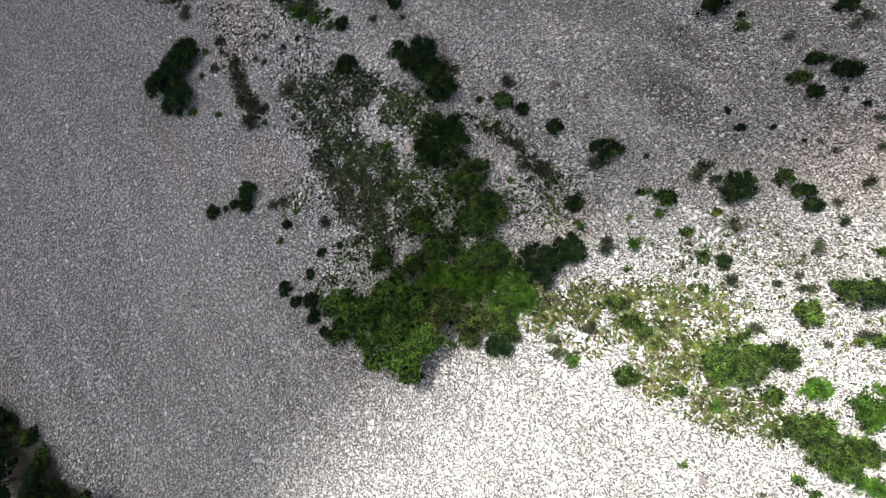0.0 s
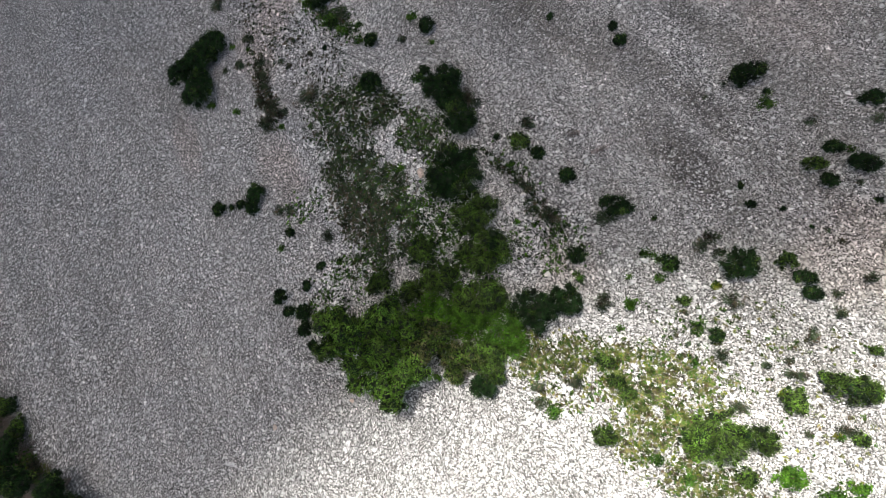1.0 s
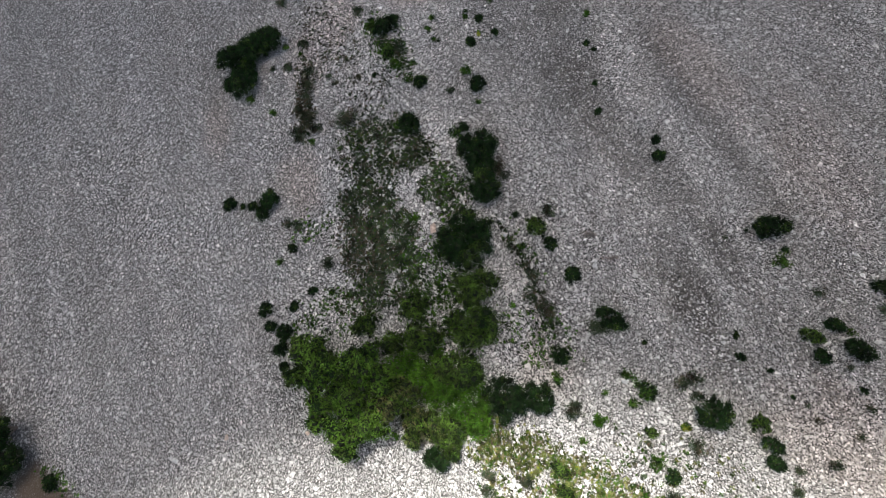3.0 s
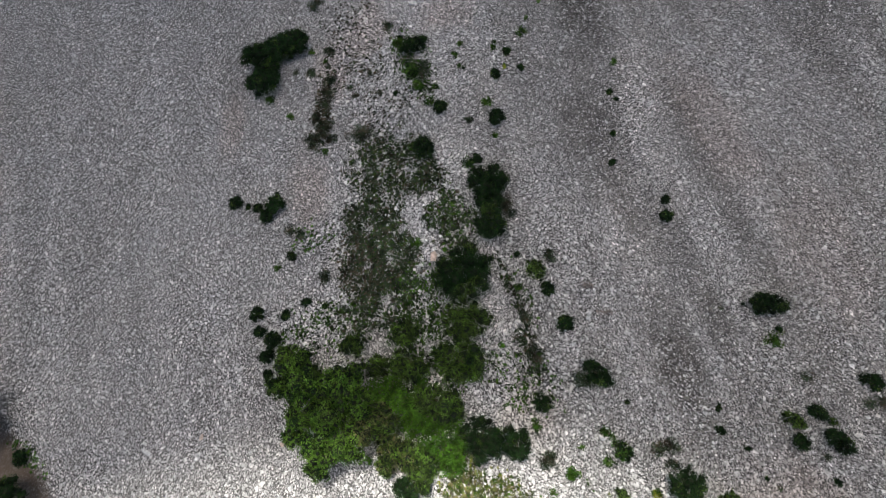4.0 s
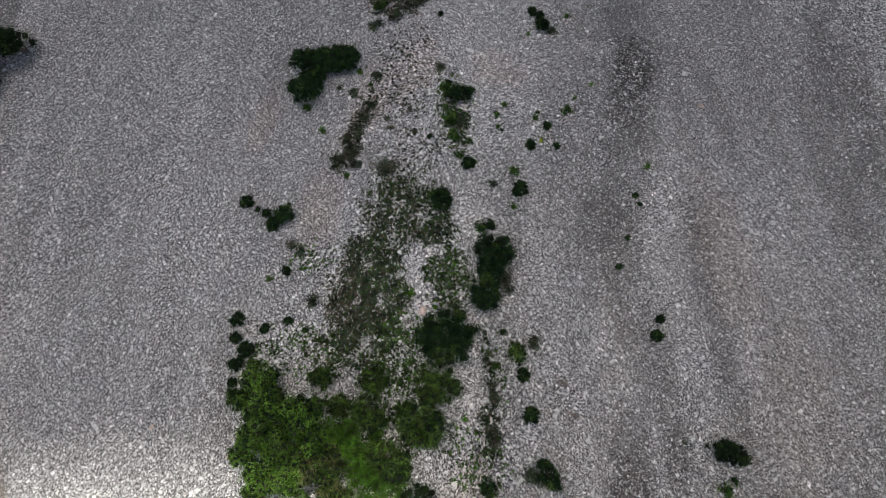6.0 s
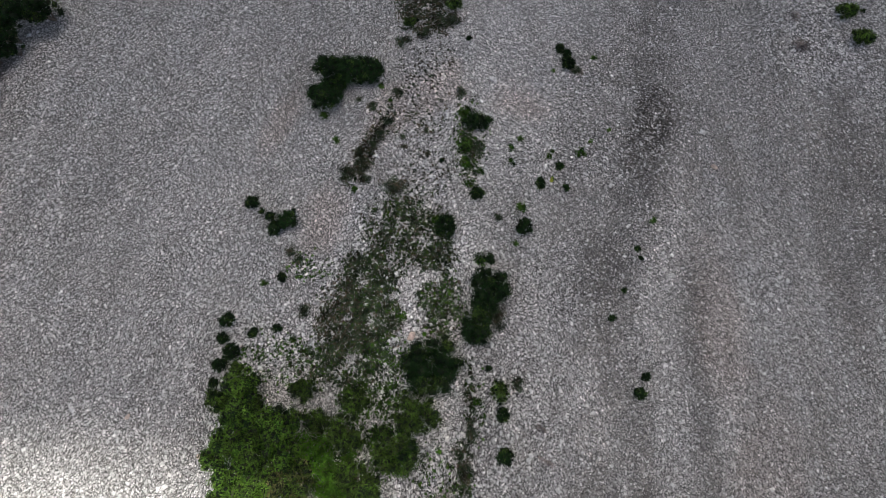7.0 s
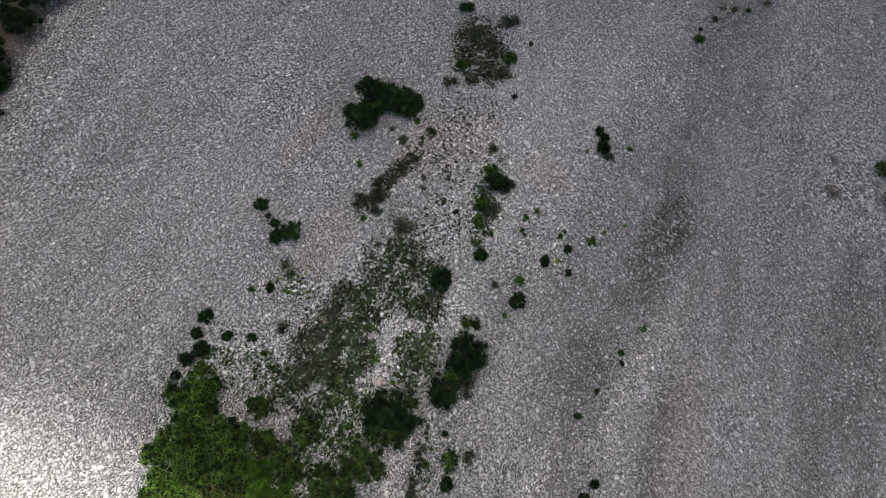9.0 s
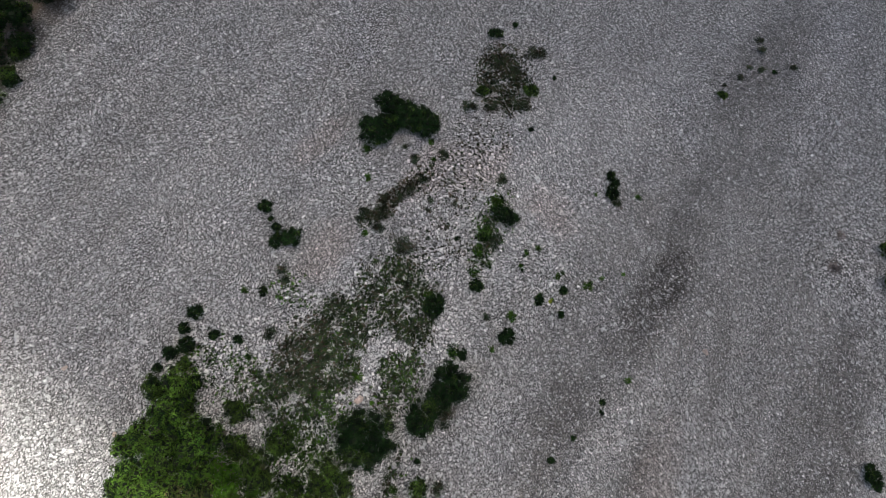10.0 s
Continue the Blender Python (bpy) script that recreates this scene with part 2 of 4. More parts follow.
def ridge():
    """A rock ridge across the valley, down-sun; it keeps the upper part of the slope in shade."""
    across = np.linspace(-75, 80, 121)
    ex, ey = across, shadow_edge(across)
    reach = 280.0
    wild = 0.16 * np.sin(across * 1.9) + 0.12 * np.sin(across * 3.7 + 1) + 0.25 * np.sin(across * 0.63 + 2)
    top = np.stack([ex, ey, lie(ex, ey)], -1) + reach * np.array(TO_SUN)
    top[:, 2] += wild
    out = np.array((TO_SUN.x, TO_SUN.y, 0.0))
    out /= np.linalg.norm(out)
    rows = []
    foot_near, foot_far = top - out * 60.0, top + out * 140.0
    for edge in (foot_near, foot_far):
        edge[:, 2] = lie(edge[:, 0], edge[:, 1]) - 2.0
    for share in (0.0, 0.25, 0.5, 0.75, 0.92):
        row = foot_near + (top - foot_near) * share
        row += out * (RNG.normal(0, 0.8, len(row)) * (share > 0))[:, None] + out * 6.0 * math.sin(math.pi * share)
        rows.append(row)
    rows.append(top)
    for share in (0.1, 0.35, 0.65, 1.0):
        rows.append(top + (foot_far - top) * share)
    k, n = len(rows), len(across)
    i = np.arange(k * n).reshape(k, n)
    faces = np.stack([i[:-1, :-1], i[:-1, 1:], i[1:, 1:], i[1:, :-1]], -1).reshape(-1, 4)
    ob = new("mountain_ridge", mesh_from("mountain_ridge", np.stack(rows), faces, ROCK_FACE))
    return tagged(ob, "grey limestone rock ridge that shades the slope", "ridge", kind="structure")


GROUND = ground_sheet()
ridge()


# ---- plants ----
CUBE = np.array([(-1, -1, -1), (1, -1, -1), (1, 1, -1), (-1, 1, -1), (-1, -1, 1), (1, -1, 1), (1, 1, 1), (-1, 1, 1)], float) * 0.5
SIDES = np.array([(0, 3, 2, 1), (4, 5, 6, 7), (0, 1, 5, 4), (1, 2, 6, 5), (2, 3, 7, 6), (3, 0, 4, 7)])


def turned(x, y, degrees):
    c, s = math.cos(radians(degrees)), math.sin(radians(degrees))
    return c * x - s * y, s * x + c * y


def leaf_faces(points, normals, size, slim):
    """A lozenge-shaped leaf at each point, folded a little along its rib."""
    n = len(points)
    along = np.cross(normals, RNG.normal(size=(n, 3)))
    along /= np.linalg.norm(along, axis=1, keepdims=True) + 1e-9
    side = np.cross(normals, along)
    length = size * RNG.uniform(0.65, 1.35, (n, 1))
    verts = np.empty((n, 4, 3))
    verts[:, 0] = points - along * length * 0.5
    verts[:, 1] = points + side * length * slim * 0.5 + normals * length * 0.12
    verts[:, 2] = points + along * length * 0.5
    verts[:, 3] = points - side * length * slim * 0.5 + normals * length * 0.12
    return verts.reshape(-1, 3), np.arange(4 * n).reshape(-1, 4)


def tube(path, radii, sides=5):
    """A tapered limb along a path."""
    verts, faces = [], []
    ring = [(math.cos(2 * math.pi * k / sides), math.sin(2 * math.pi * k / sides)) for k in range(sides)]
    for p, r in zip(path, radii):
        verts += [(p[0] + r * c, p[1] + r * s, p[2]) for c, s in ring]
    for a in range(len(path) - 1):
        for k in range(sides):
            faces.append((a * sides + k, a * sides + (k + 1) % sides, (a + 1) * sides + (k + 1) % sides, (a + 1) * sides + k))
    return np.array(verts), np.array(faces)


# which leaves a crown bears, lobe by lobe
BLENDS = {"dark": (("dark", 0.9), ("olive", 0.1)), "tree": (("tree", 0.6), ("olive", 0.18), ("green", 0.1), ("dark", 0.12)), "olive": (("olive", 0.72), ("dark", 0.12), ("tree", 0.16)),
          "green": (("green", 0.5), ("olive", 0.3), ("dark", 0.2)), "bright": (("bright", 0.5), ("green", 0.35), ("olive", 0.15)), "heather": (("heather", 0.7), ("brown", 0.3)),
          "fresh": (("bright", 0.55), ("green", 0.45)), "yellow": (("yellow", 0.6), ("green", 0.4)), "twiggy": (("olive", 0.35), ("tree", 0.15), ("dry", 0.5)), "dead": (("dead", 1.0),)}


def bush(name, x, y, rx, ry, turn, height, leaves, label, category, leaf=0.07, slim=0.55, cover=4.5, lobe=0.36, ragged=0.5, group="", dense=False):
    """A bush or small tree: an Empty at the foot, limbs, and a crown of lobes with many leaves."""
    z0 = float(ground_z(x, y))
    root = new(name)
    root.location = (x, y, z0)
    root.empty_display_size = 0.2
    tagged(root, label, category, group)
    area = math.pi * rx * ry
    mean = math.sqrt(rx * ry)
    lobe = min(max(0.08, 0.85 * lobe * mean + 0.04), 0.27)
    count = int(max(5, (2.1 if dense else 1.5) * area / (lobe * lobe)))
    spread = RNG.uniform(0, 2 * math.pi, count)
    dist = np.sqrt(RNG.uniform(0, 1, count)) * (1 - 0.55 * lobe / mean) * (1 + ragged * RNG.normal(0, 0.35, count))
    lx, ly = turned(rx * dist * np.cos(spread), ry * dist * np.sin(spread), turn)
    rise = height * (0.35 + 0.5 * np.sqrt(np.maximum(0, 1 - np.minimum(dist, 1) ** 2)) * RNG.uniform(0.25, 1.2, count))
    lr = lobe * RNG.uniform(0.5, 1.25, count)
    lz = np.maximum(rise - 0.3 * lr, 0.35 * lr) + lie(x + lx, y + ly) - lie(x, y)
    total = int(min(16000, max(50, cover * area / (leaf * leaf * slim * 0.5))))
    pick = RNG.choice(count, total, p=lr ** 2 / np.sum(lr ** 2))
    way = RNG.normal(size=(total, 3))
    way[:, 2] = np.where(way[:, 2] < -0.3, -way[:, 2] * 0.6, way[:, 2])
    way /= np.linalg.norm(way, axis=1, keepdims=True)
    depth = (1 - 0.4 * RNG.uniform(0, 1, (total, 1)) ** 1.8) * (1 + 0.06 * RNG.normal(size=(total, 1)))
    flat = np.array((1.0, 1.0, 1.0))
    points = np.stack([lx, ly, lz], -1)[pick] + way * depth * lr[pick][:, None] * flat
    points[:, 2] = np.maximum(points[:, 2], lie(x + points[:, 0], y + points[:, 1]) - lie(x, y) + 0.03)
    normals = way * 0.8 + np.array((0, 0, 0.3)) + RNG.normal(0, 0.55, (total, 3))
    normals /= np.linalg.norm(normals, axis=1, keepdims=True)
    verts, faces = leaf_faces(points, normals, leaf, slim)
    # limbs
    lv, lf, base = [], [], 0
    for k in RNG.choice(count, min(count, 7), replace=False):
        tip = np.array((lx[k], ly[k], lz[k]))
        path = [np.array((0, 0, -0.06)), tip * 0.35 + (0, 0, 0.05 * height), tip * 0.7 + (0, 0, 0.05 * height), tip]
        r0 = 0.02 + 0.022 * height
        v, f = tube(path, (r0, r0 * 0.7, r0 * 0.45, r0 * 0.15))
        lv.append(v)
        lf.append(f + base)
        base += len(v)
    part("trunk", mesh_from("trunk", np.concatenate(lv), np.concatenate(lf), BARK, True), root)
    blend = BLENDS[leaves]
    kinds = RNG.choice(len(blend), count, p=[share for _, share in blend])[pick]
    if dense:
        # twiggy inside of each lobe as a solid core, crown shade in its colour
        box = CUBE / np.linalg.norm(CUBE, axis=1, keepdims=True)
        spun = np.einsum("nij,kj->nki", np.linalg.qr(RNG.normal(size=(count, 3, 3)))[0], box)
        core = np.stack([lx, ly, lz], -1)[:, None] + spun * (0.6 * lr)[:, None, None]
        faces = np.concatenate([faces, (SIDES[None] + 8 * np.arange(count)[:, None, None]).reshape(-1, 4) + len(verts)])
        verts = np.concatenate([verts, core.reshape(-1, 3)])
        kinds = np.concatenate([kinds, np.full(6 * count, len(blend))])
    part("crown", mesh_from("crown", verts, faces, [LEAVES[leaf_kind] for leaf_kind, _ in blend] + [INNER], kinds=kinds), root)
    return root


def edge_tree(x, y, rx, ry, turn, height):
    bush("tree", x, y, rx, ry, turn, height, "dark", "dark green dense tree at the wood's edge beside the scree", "tree", 0.065, 0.6, 2.7, 0.34, dense=True)


def broadleaf(x, y, rx, ry, turn, height):
    bush("tree", x, y, rx, ry, turn, height, "tree", "young broadleaf tree with mid-green layered leaves in a dense clump", "tree", 0.06, 0.7, 3.0, 0.3, group="trees of the thicket", dense=True)


def twiggy_tree(x, y, rx, ry, turn, height):
    bush("tree", x, y, rx, ry, turn, height, "twiggy", "small tree with thin yellow-olive foliage and dry twigs", "tree", 0.055, 0.6, 2.7, 0.26, group="trees of the thicket", dense=True)


def dark_shrub(x, y, rx, ry, turn, height):
    size = "large " if rx * ry > 0.4 else "small " if rx * ry < 0.05 else ""
    bush("shrub", x, y, rx, ry, turn, height, "dark", size + "dark green dense rounded shrub on grey gravel", "shrub", 0.045, 0.65, 2.7, 0.25, 0.32, group="dark shrubs on the scree", dense=True)


def olive_shrub(x, y, rx, ry, turn, height):
    size = "broad " if rx * ry > 0.3 else "small " if rx * ry < 0.06 else ""
    bush("shrub", x, y, rx, ry, turn, height, "olive", size + "olive green bushy shrub with twiggy foliage on pale gravel", "shrub", 0.046, 0.6, 2.8, 0.25, group="olive shrubs on the scree", dense=True)


def green_herb(x, y, rx, ry, turn, height):
    bush("leafy_plant", x, y, rx, ry, turn, height, "green", "fresh green leafy plant growing between pale stones", "plant", 0.065, 0.6, 2.6, 0.3, 0.9, "leafy plants", rx * ry > 0.1)


def fresh_shrub(x, y, rx, ry, turn, height):
    bush("shrub", x, y, rx, ry, turn, height, "fresh", "bright green leafy shrub on sunlit white gravel", "shrub", 0.065, 0.65, 4.0, 0.3, 0.6, "fresh green shrubs")


def bright_herb(x, y, rx, ry, turn, height):
    bush("leafy_plant", x, y, rx, ry, turn, height, "bright", "bright green broad-leaved plant in a low sprawling patch", "plant", 0.066, 0.75, 2.6, 0.3, 0.55, "leafy plants")


def heather(x, y, rx, ry, turn, height):
    bush("heather", x, y, rx, ry, turn, height, "heather", "grey-green brownish heather cushion on stony ground", "heather", 0.04, 0.45, 2.2, 0.3, 0.7, "heather cushions")


def yellow_herb(x, y, rx, ry, turn, height):
    bush("leafy_plant", x, y, rx, ry, turn, height, "yellow", "yellow-green spurge plant among pale stones", "plant", 0.06, 0.5, 3.0, 0.34, 0.5, "leafy plants")


def dead_shrub(x, y, rx, ry, turn, height):
    bush("dead_shrub", x, y, rx, ry, turn, height, "dead", "withered grey-brown bare twiggy shrub on gravel", "shrub", 0.12, 0.1, 2.2, 0.34, 0.7)


MATS = {"heather": ("heather_mat", "low grey-green heather mat with stones between"), "brown": ("heather_mat", "low brownish heather tufts on stony ground"),
        "herb": ("herb_patch", "scattered small green herbs between pale stones"), "dry": ("herb_patch", "dry yellow-green herbs and grass on pale gravel")}


SPECIES = {"heather": (("heather", 0.68), ("brown", 0.18), ("green", 0.04), ("olive", 0.1)), "brown": (("brown", 0.55), ("heather", 0.35), ("dark", 0.1)),
           "herb": (("green", 0.38), ("heather", 0.3), ("olive", 0.12), ("bright", 0.2)), "dry": (("dry", 0.5), ("olive", 0.24), ("brown", 0.14), ("green", 0.1), ("yellow", 0.02))}


def plant_mat(kind, x, y, rx, ry, turn, density):
    """Low tufts that nobody could count, strewn in drifts over an oval of ground."""
    count = int(max(10, math.pi * rx * ry * density * {"herb": 4.2, "dry": 7.5}.get(kind, 8.2)))
    a, d = RNG.uniform(0, 2 * math.pi, count), RNG.uniform(0, 1.0, count) ** 0.55 * RNG.uniform(0.7, 1.2, count)
    tx, ty = turned(rx * d * np.cos(a), ry * d * np.sin(a), turn)
    tx, ty = tx + x, ty + y
    drift = np.sin(5.1 * tx + 1.7 * ty + 1.3 * np.sin(2.3 * ty)) + np.sin(4.3 * ty - 2.1 * tx + 1.1 * np.sin(3.1 * tx)) + RNG.normal(0, 0.75, count)
    keep = drift > -1.05
    tx, ty = tx[keep], ty[keep]
    for bx, by, bl, bw, bt in BARE:
        u, v = turned(tx - bx, ty - by, -bt)
        keep = (u / bl) ** 2 + (v / bw) ** 2 > RNG.uniform(0.8, 1.2, len(tx))
        tx, ty = tx[keep], ty[keep]
    size = 0.06 * np.exp(RNG.normal(0, 0.5, len(tx)))
    each = 20
    pick = np.repeat(np.arange(len(tx)), each)
    n = len(pick)
    way = RNG.normal(size=(n, 3))
    way[:, 2] = np.abs(way[:, 2])
    way /= np.linalg.norm(way, axis=1, keepdims=True)
    px = tx[pick] + way[:, 0] * size[pick] * RNG.uniform(0.2, 1.0, n)
    py = ty[pick] + way[:, 1] * size[pick] * RNG.uniform(0.2, 1.0, n)
    pz = ground_z(px, py) + 0.02 + way[:, 2] * size[pick] * RNG.uniform(0.4, 1.2, n)
    normals = way + np.array((0, 0, 0.5)) + RNG.normal(0, 0.4, (n, 3))
    normals /= np.linalg.norm(normals, axis=1, keepdims=True)
    verts, faces = leaf_faces(np.stack([px, py, pz], -1), normals, 0.054, 0.55)
    blend = SPECIES[kind]
    kinds = RNG.choice(len(blend), len(tx), p=[share for _, share in blend])
    ob = new(MATS[kind][0], mesh_from(MATS[kind][0], verts, faces, [LEAVES[leaf] for leaf, _ in blend], kinds=kinds[pick]))
    tagged(ob, MATS[kind][1], "undergrowth", kind="stuff")


# bare gravel inside the undergrowth: x, y, half length, half width, turn
BARE = [(-2.2, 4.32, 1.12, 0.3, -27), (-2.85, 5.36, 0.9, 0.19, 66)]


# ---- stones ----
def stones(x, y, size, lift=0.15, tilt=0.6):
    """Angular broken stones, each of its own shape, lying as they fell."""
    n = len(x)
    dims = np.stack([size * RNG.uniform(0.9, 1.35, n), size * RNG.uniform(0.55, 0.95, n), size * RNG.uniform(0.4, 0.9, n)], -1)
    v = CUBE[None] + RNG.uniform(-0.24, 0.24, (n, 8, 3))
    v[:, 4:, :2] *= RNG.uniform(0.45, 0.95, (n, 1, 1))
    v = v * dims[:, None]
    a, b, c = RNG.uniform(0, 2 * math.pi, n), RNG.normal(0, tilt, n), RNG.normal(0, tilt, n)

    def spin(v, i, j, angle):
        ca, sa = np.cos(angle)[:, None], np.sin(angle)[:, None]
        p, q = v[..., i].copy(), v[..., j].copy()
        v[..., i], v[..., j] = ca * p - sa * q, sa * p + ca * q

    spin(v, 1, 2, b)
    spin(v, 0, 2, c)
    spin(v, 0, 1, a)
    # lie on the slope
    v[..., 2] += SLOPE_X * v[..., 0] + SLOPE_Y * v[..., 1]
    v += np.stack([x, y, ground_z(x, y) + lift * dims[:, 2]], -1)[:, None]
    faces = SIDES[None] + 8 * np.arange(n)[:, None, None]
    return v.reshape(-1, 3), faces.reshape(-1, 4)


def coarse(x, y):
    """How coarse the scree lies here: finer on the downhill side, coarser in the bands to the east."""
    u, v = 0.86 * x - 0.51 * y, 0.51 * x + 0.86 * y
    bands = 0.5 + 0.5 * np.sin(0.9 * v + 0.4 * np.sin(0.5 * u) + 0.8)
    east = 1 / (1 + np.exp(-(x + 0.35 * y - 5.0) / 1.5))
    return 0.9 + 0.18 * bands * (0.3 + 0.9 * east) + 0.07 * np.sin(2.3 * v + 0.7 * u)


# outline of the scree that is strewn with gravel
FIELD = [(-30.8, 1), (-30.6, 8.6), (-26.6, 15.3), (-19.8, 14.5), (-17.6, 24), (-14.8, 39.2), (-1.2, 33), (7.2, 24.8), (12.5, 15.3), (14, 7.2), (13.8, 0),
         (12, -7), (-8.6, -12.8), (-13.8, -13.1), (-20.2, -11.8), (-23.5, -9.5), (-27.9, -5.4)]


def in_field(x, y):
    inside = np.zeros(len(x), bool)
    for (x0, y0), (x1, y1) in zip(FIELD, FIELD[1:] + FIELD[:1]):
        crosses = (y0 > y) != (y1 > y)
        inside ^= crosses & (x < (x1 - x0) * (y - y0) / (y1 - y0 + 1e-12) + x0)
    return inside


def strewn(step, stray=0.6):
    """Even but unordered places over the field."""
    gx, gy = np.meshgrid(np.arange(-31, 14.1, step), np.arange(-13.2, 39.3, step), indexing="ij")
    x, y = gx.ravel(), gy.ravel()
    x, y = x + RNG.uniform(-stray, stray, len(x)) * step, y + RNG.uniform(-stray, stray, len(y)) * step
    keep = in_field(x, y)
    return x[keep], y[keep]


def chips(x, y, size):
    """Angular chips of stone: four uneven corners and a broken face that rises to one side."""
    n = len(x)
    turn = RNG.uniform(0, 2 * math.pi, n)
    stretch = RNG.uniform(0.72, 1.0, n)
    v = np.zeros((n, 5, 3))
    for k in range(4):
        a = (0.7, 2.4, 3.8, 5.6)[k] + RNG.uniform(-0.4, 0.4, n)
        reach = size * RNG.uniform(0.75, 1.25, n)
        p, q = reach * np.cos(a) / stretch, reach * np.sin(a) * stretch
        v[:, k, 0], v[:, k, 1] = np.cos(turn) * p - np.sin(turn) * q, np.sin(turn) * p + np.cos(turn) * q
        v[:, k, 2] = -size * RNG.uniform(0.15, 0.55, n)
    v[:, 4, :2] = RNG.normal(0, 0.34, (n, 2)) * size[:, None]
    v[:, 4, 2] = size * RNG.uniform(0.05, 0.32, n)
    v[..., 2] += SLOPE_X * v[..., 0] + SLOPE_Y * v[..., 1]
    v += np.stack([x, y, ground_z(x, y) + RNG.normal(0, 0.009, n)], -1)[:, None]
    faces = np.array([(0, 1, 4), (1, 2, 4), (2, 3, 4), (3, 0, 4)])[None] + 5 * np.arange(n)[:, None, None]
    return v.reshape(-1, 3), faces.reshape(-1, 3)


def wood_margin(x):
    """Where the gravel ends and the wood's soil begins: y for x."""
    return np.interp(x, [-31, -26.6, -24.2, -22.5, -20.8, -18.9, -17.6, -16.3, -14.3, -12.3, -8.2], [2.0, -2.1, -3.8, -6.4, -6.9, -8.0, -8.7, -9.6, -10.3, -10.8, -11.2])


def gravel():
    """The loose gravel over the whole slope that is overflown: fine chips, and broken stones among them."""
    x, y = strewn(0.063, 0.5)
    fx, fy = strewn(0.052, 0.5)
    # finer chips on the uphill side to the east
    fine = lambda x, y: x > 4.0 + 1.2 * np.sin(0.9 * y) + RNG.normal(0, 0.6, len(x))
    coarser, finer = ~fine(x, y), fine(fx, fy)
    tight = np.concatenate([np.full(coarser.sum(), False), np.full(finer.sum(), True)])
    x, y = np.concatenate([x[coarser], fx[finer]]), np.concatenate([y[coarser], fy[finer]])
    near = (x > -13) & (y < 24)
    keep = near | (RNG.uniform(0, 1, len(x)) < 0.62)
    keep &= (y > wood_margin(x) + RNG.normal(0, 0.22, len(x))) | (RNG.uniform(0, 1, len(x)) < 0.1) | (x > -8)
    x, y, near, tight = x[keep], y[keep], near[keep], tight[keep]
    size = np.where(near, np.where(tight, 0.0265, 0.032), 0.0375) * np.exp(RNG.normal(0, 0.26, len(x))) * (0.2 + 0.8 * coarse(x, y))
    verts, faces = chips(x, y, size)
    ob = new("gravel", mesh_from("gravel", verts, faces, GRAVEL))
    tagged(ob, "loose angular grey limestone chips covering the slope", "gravel", kind="stuff")
    x, y = strewn(0.2)
    keep = RNG.uniform(0, 1, len(x)) < 0.2 + 1.2 * (coarse(x, y) - 0.9)
    x, y = x[keep], y[keep]
    size = 0.058 * np.exp(RNG.normal(0, 0.36, len(x))) * coarse(x, y) * np.where(x > 5, 0.8, 1.0)
    # more of them lie bare between the plants
    for cx, cy, spread, count in ((-3.6, 5.2, 1.6, 700), (-1.5, 2.0, 1.6, 600), (3.2, 3.2, 1.4, 260), (-5.8, 11.0, 1.8, 260), (5.0, -2.5, 2.2, 420), (-4.6, -0.4, 1.0, 250), (-13.5, 13.5, 1.3, 220)):
        x, y = np.append(x, RNG.normal(cx, spread, count)), np.append(y, RNG.normal(cy, spread, count))
        size = np.append(size, 0.06 * np.exp(RNG.normal(0, 0.35, count)))
    verts, faces = stones(x, y, size, 0.4, 0.4)
    px, py = strewn(0.19, 0.62)
    keep = (RNG.uniform(0, 1, len(px)) < 0.75) & (py > wood_margin(px))
    px, py = px[keep], py[keep]
    flat, sides = chips(px, py, 0.046 * np.exp(RNG.normal(0, 0.3, len(px))))
    flat[:, 2] += 0.018
    ob = new("pale_stones", mesh_from("pale_stones", flat, sides, PALE))
    tagged(ob, "pale flat limestone pieces scattered on the grey gravel", "stones", kind="stuff")
    ob = new("broken_stones", mesh_from("broken_stones", verts, faces, PALE))
    tagged(ob, "fist-sized pale broken stones strewn over the gravel", "stones", kind="stuff")


def stone_shapes(count, material):
    """Angular broken blocks of unit size that the larger stones share."""
    shapes = []
    for _ in range(count):
        bm = bmesh.new()
        for _ in range(13):
            p = RNG.normal(size=3)
            p = p / np.abs(p).max() * 0.5 * RNG.uniform(0.75, 1.0)
            bm.verts.new(p)
        made = bmesh.ops.convex_hull(bm, input=list(bm.verts))
        spare = [v for v in made["geom_interior"] + made["geom_unused"] if isinstance(v, bmesh.types.BMVert)]
        bmesh.ops.delete(bm, geom=list(set(spare)), context="VERTS")
        me = bpy.data.meshes.new("stone")
        bm.to_mesh(me)
        bm.free()
        me.materials.append(material)
        shapes.append(me)
    return shapes


SHAPES = stone_shapes(9, WHITE)
ROSY_SHAPES = stone_shapes(3, ROSY_STONE)


def lay(ob, x, y, length, wide, thick):
    down = Vector((-SLOPE_X, -SLOPE_Y, 1)).to_track_quat("Z", "Y").to_matrix().to_4x4()
    turn = pose(0, 0, 0, RNG.normal(0, 12), RNG.normal(0, 12), RNG.uniform(0, 360))
    ob.matrix_world = Matrix.Translation((x, y, float(ground_z(x, y)) + 0.22 * thick + 0.02)) @ down @ turn @ Matrix.Diagonal((length, wide, thick, 1))
    return ob


def loose_rock(x, y, r, rosy=False):
    shapes = ROSY_SHAPES if rosy else SHAPES
    ob = lay(new("rock", shapes[int(RNG.integers(len(shapes)))]), x, y, 1.9 * r, 1.25 * r, 0.9 * r)
    tagged(ob, ("rosy" if rosy else "pale") + " limestone block lying loose on the gravel", "rock", "loose rocks")


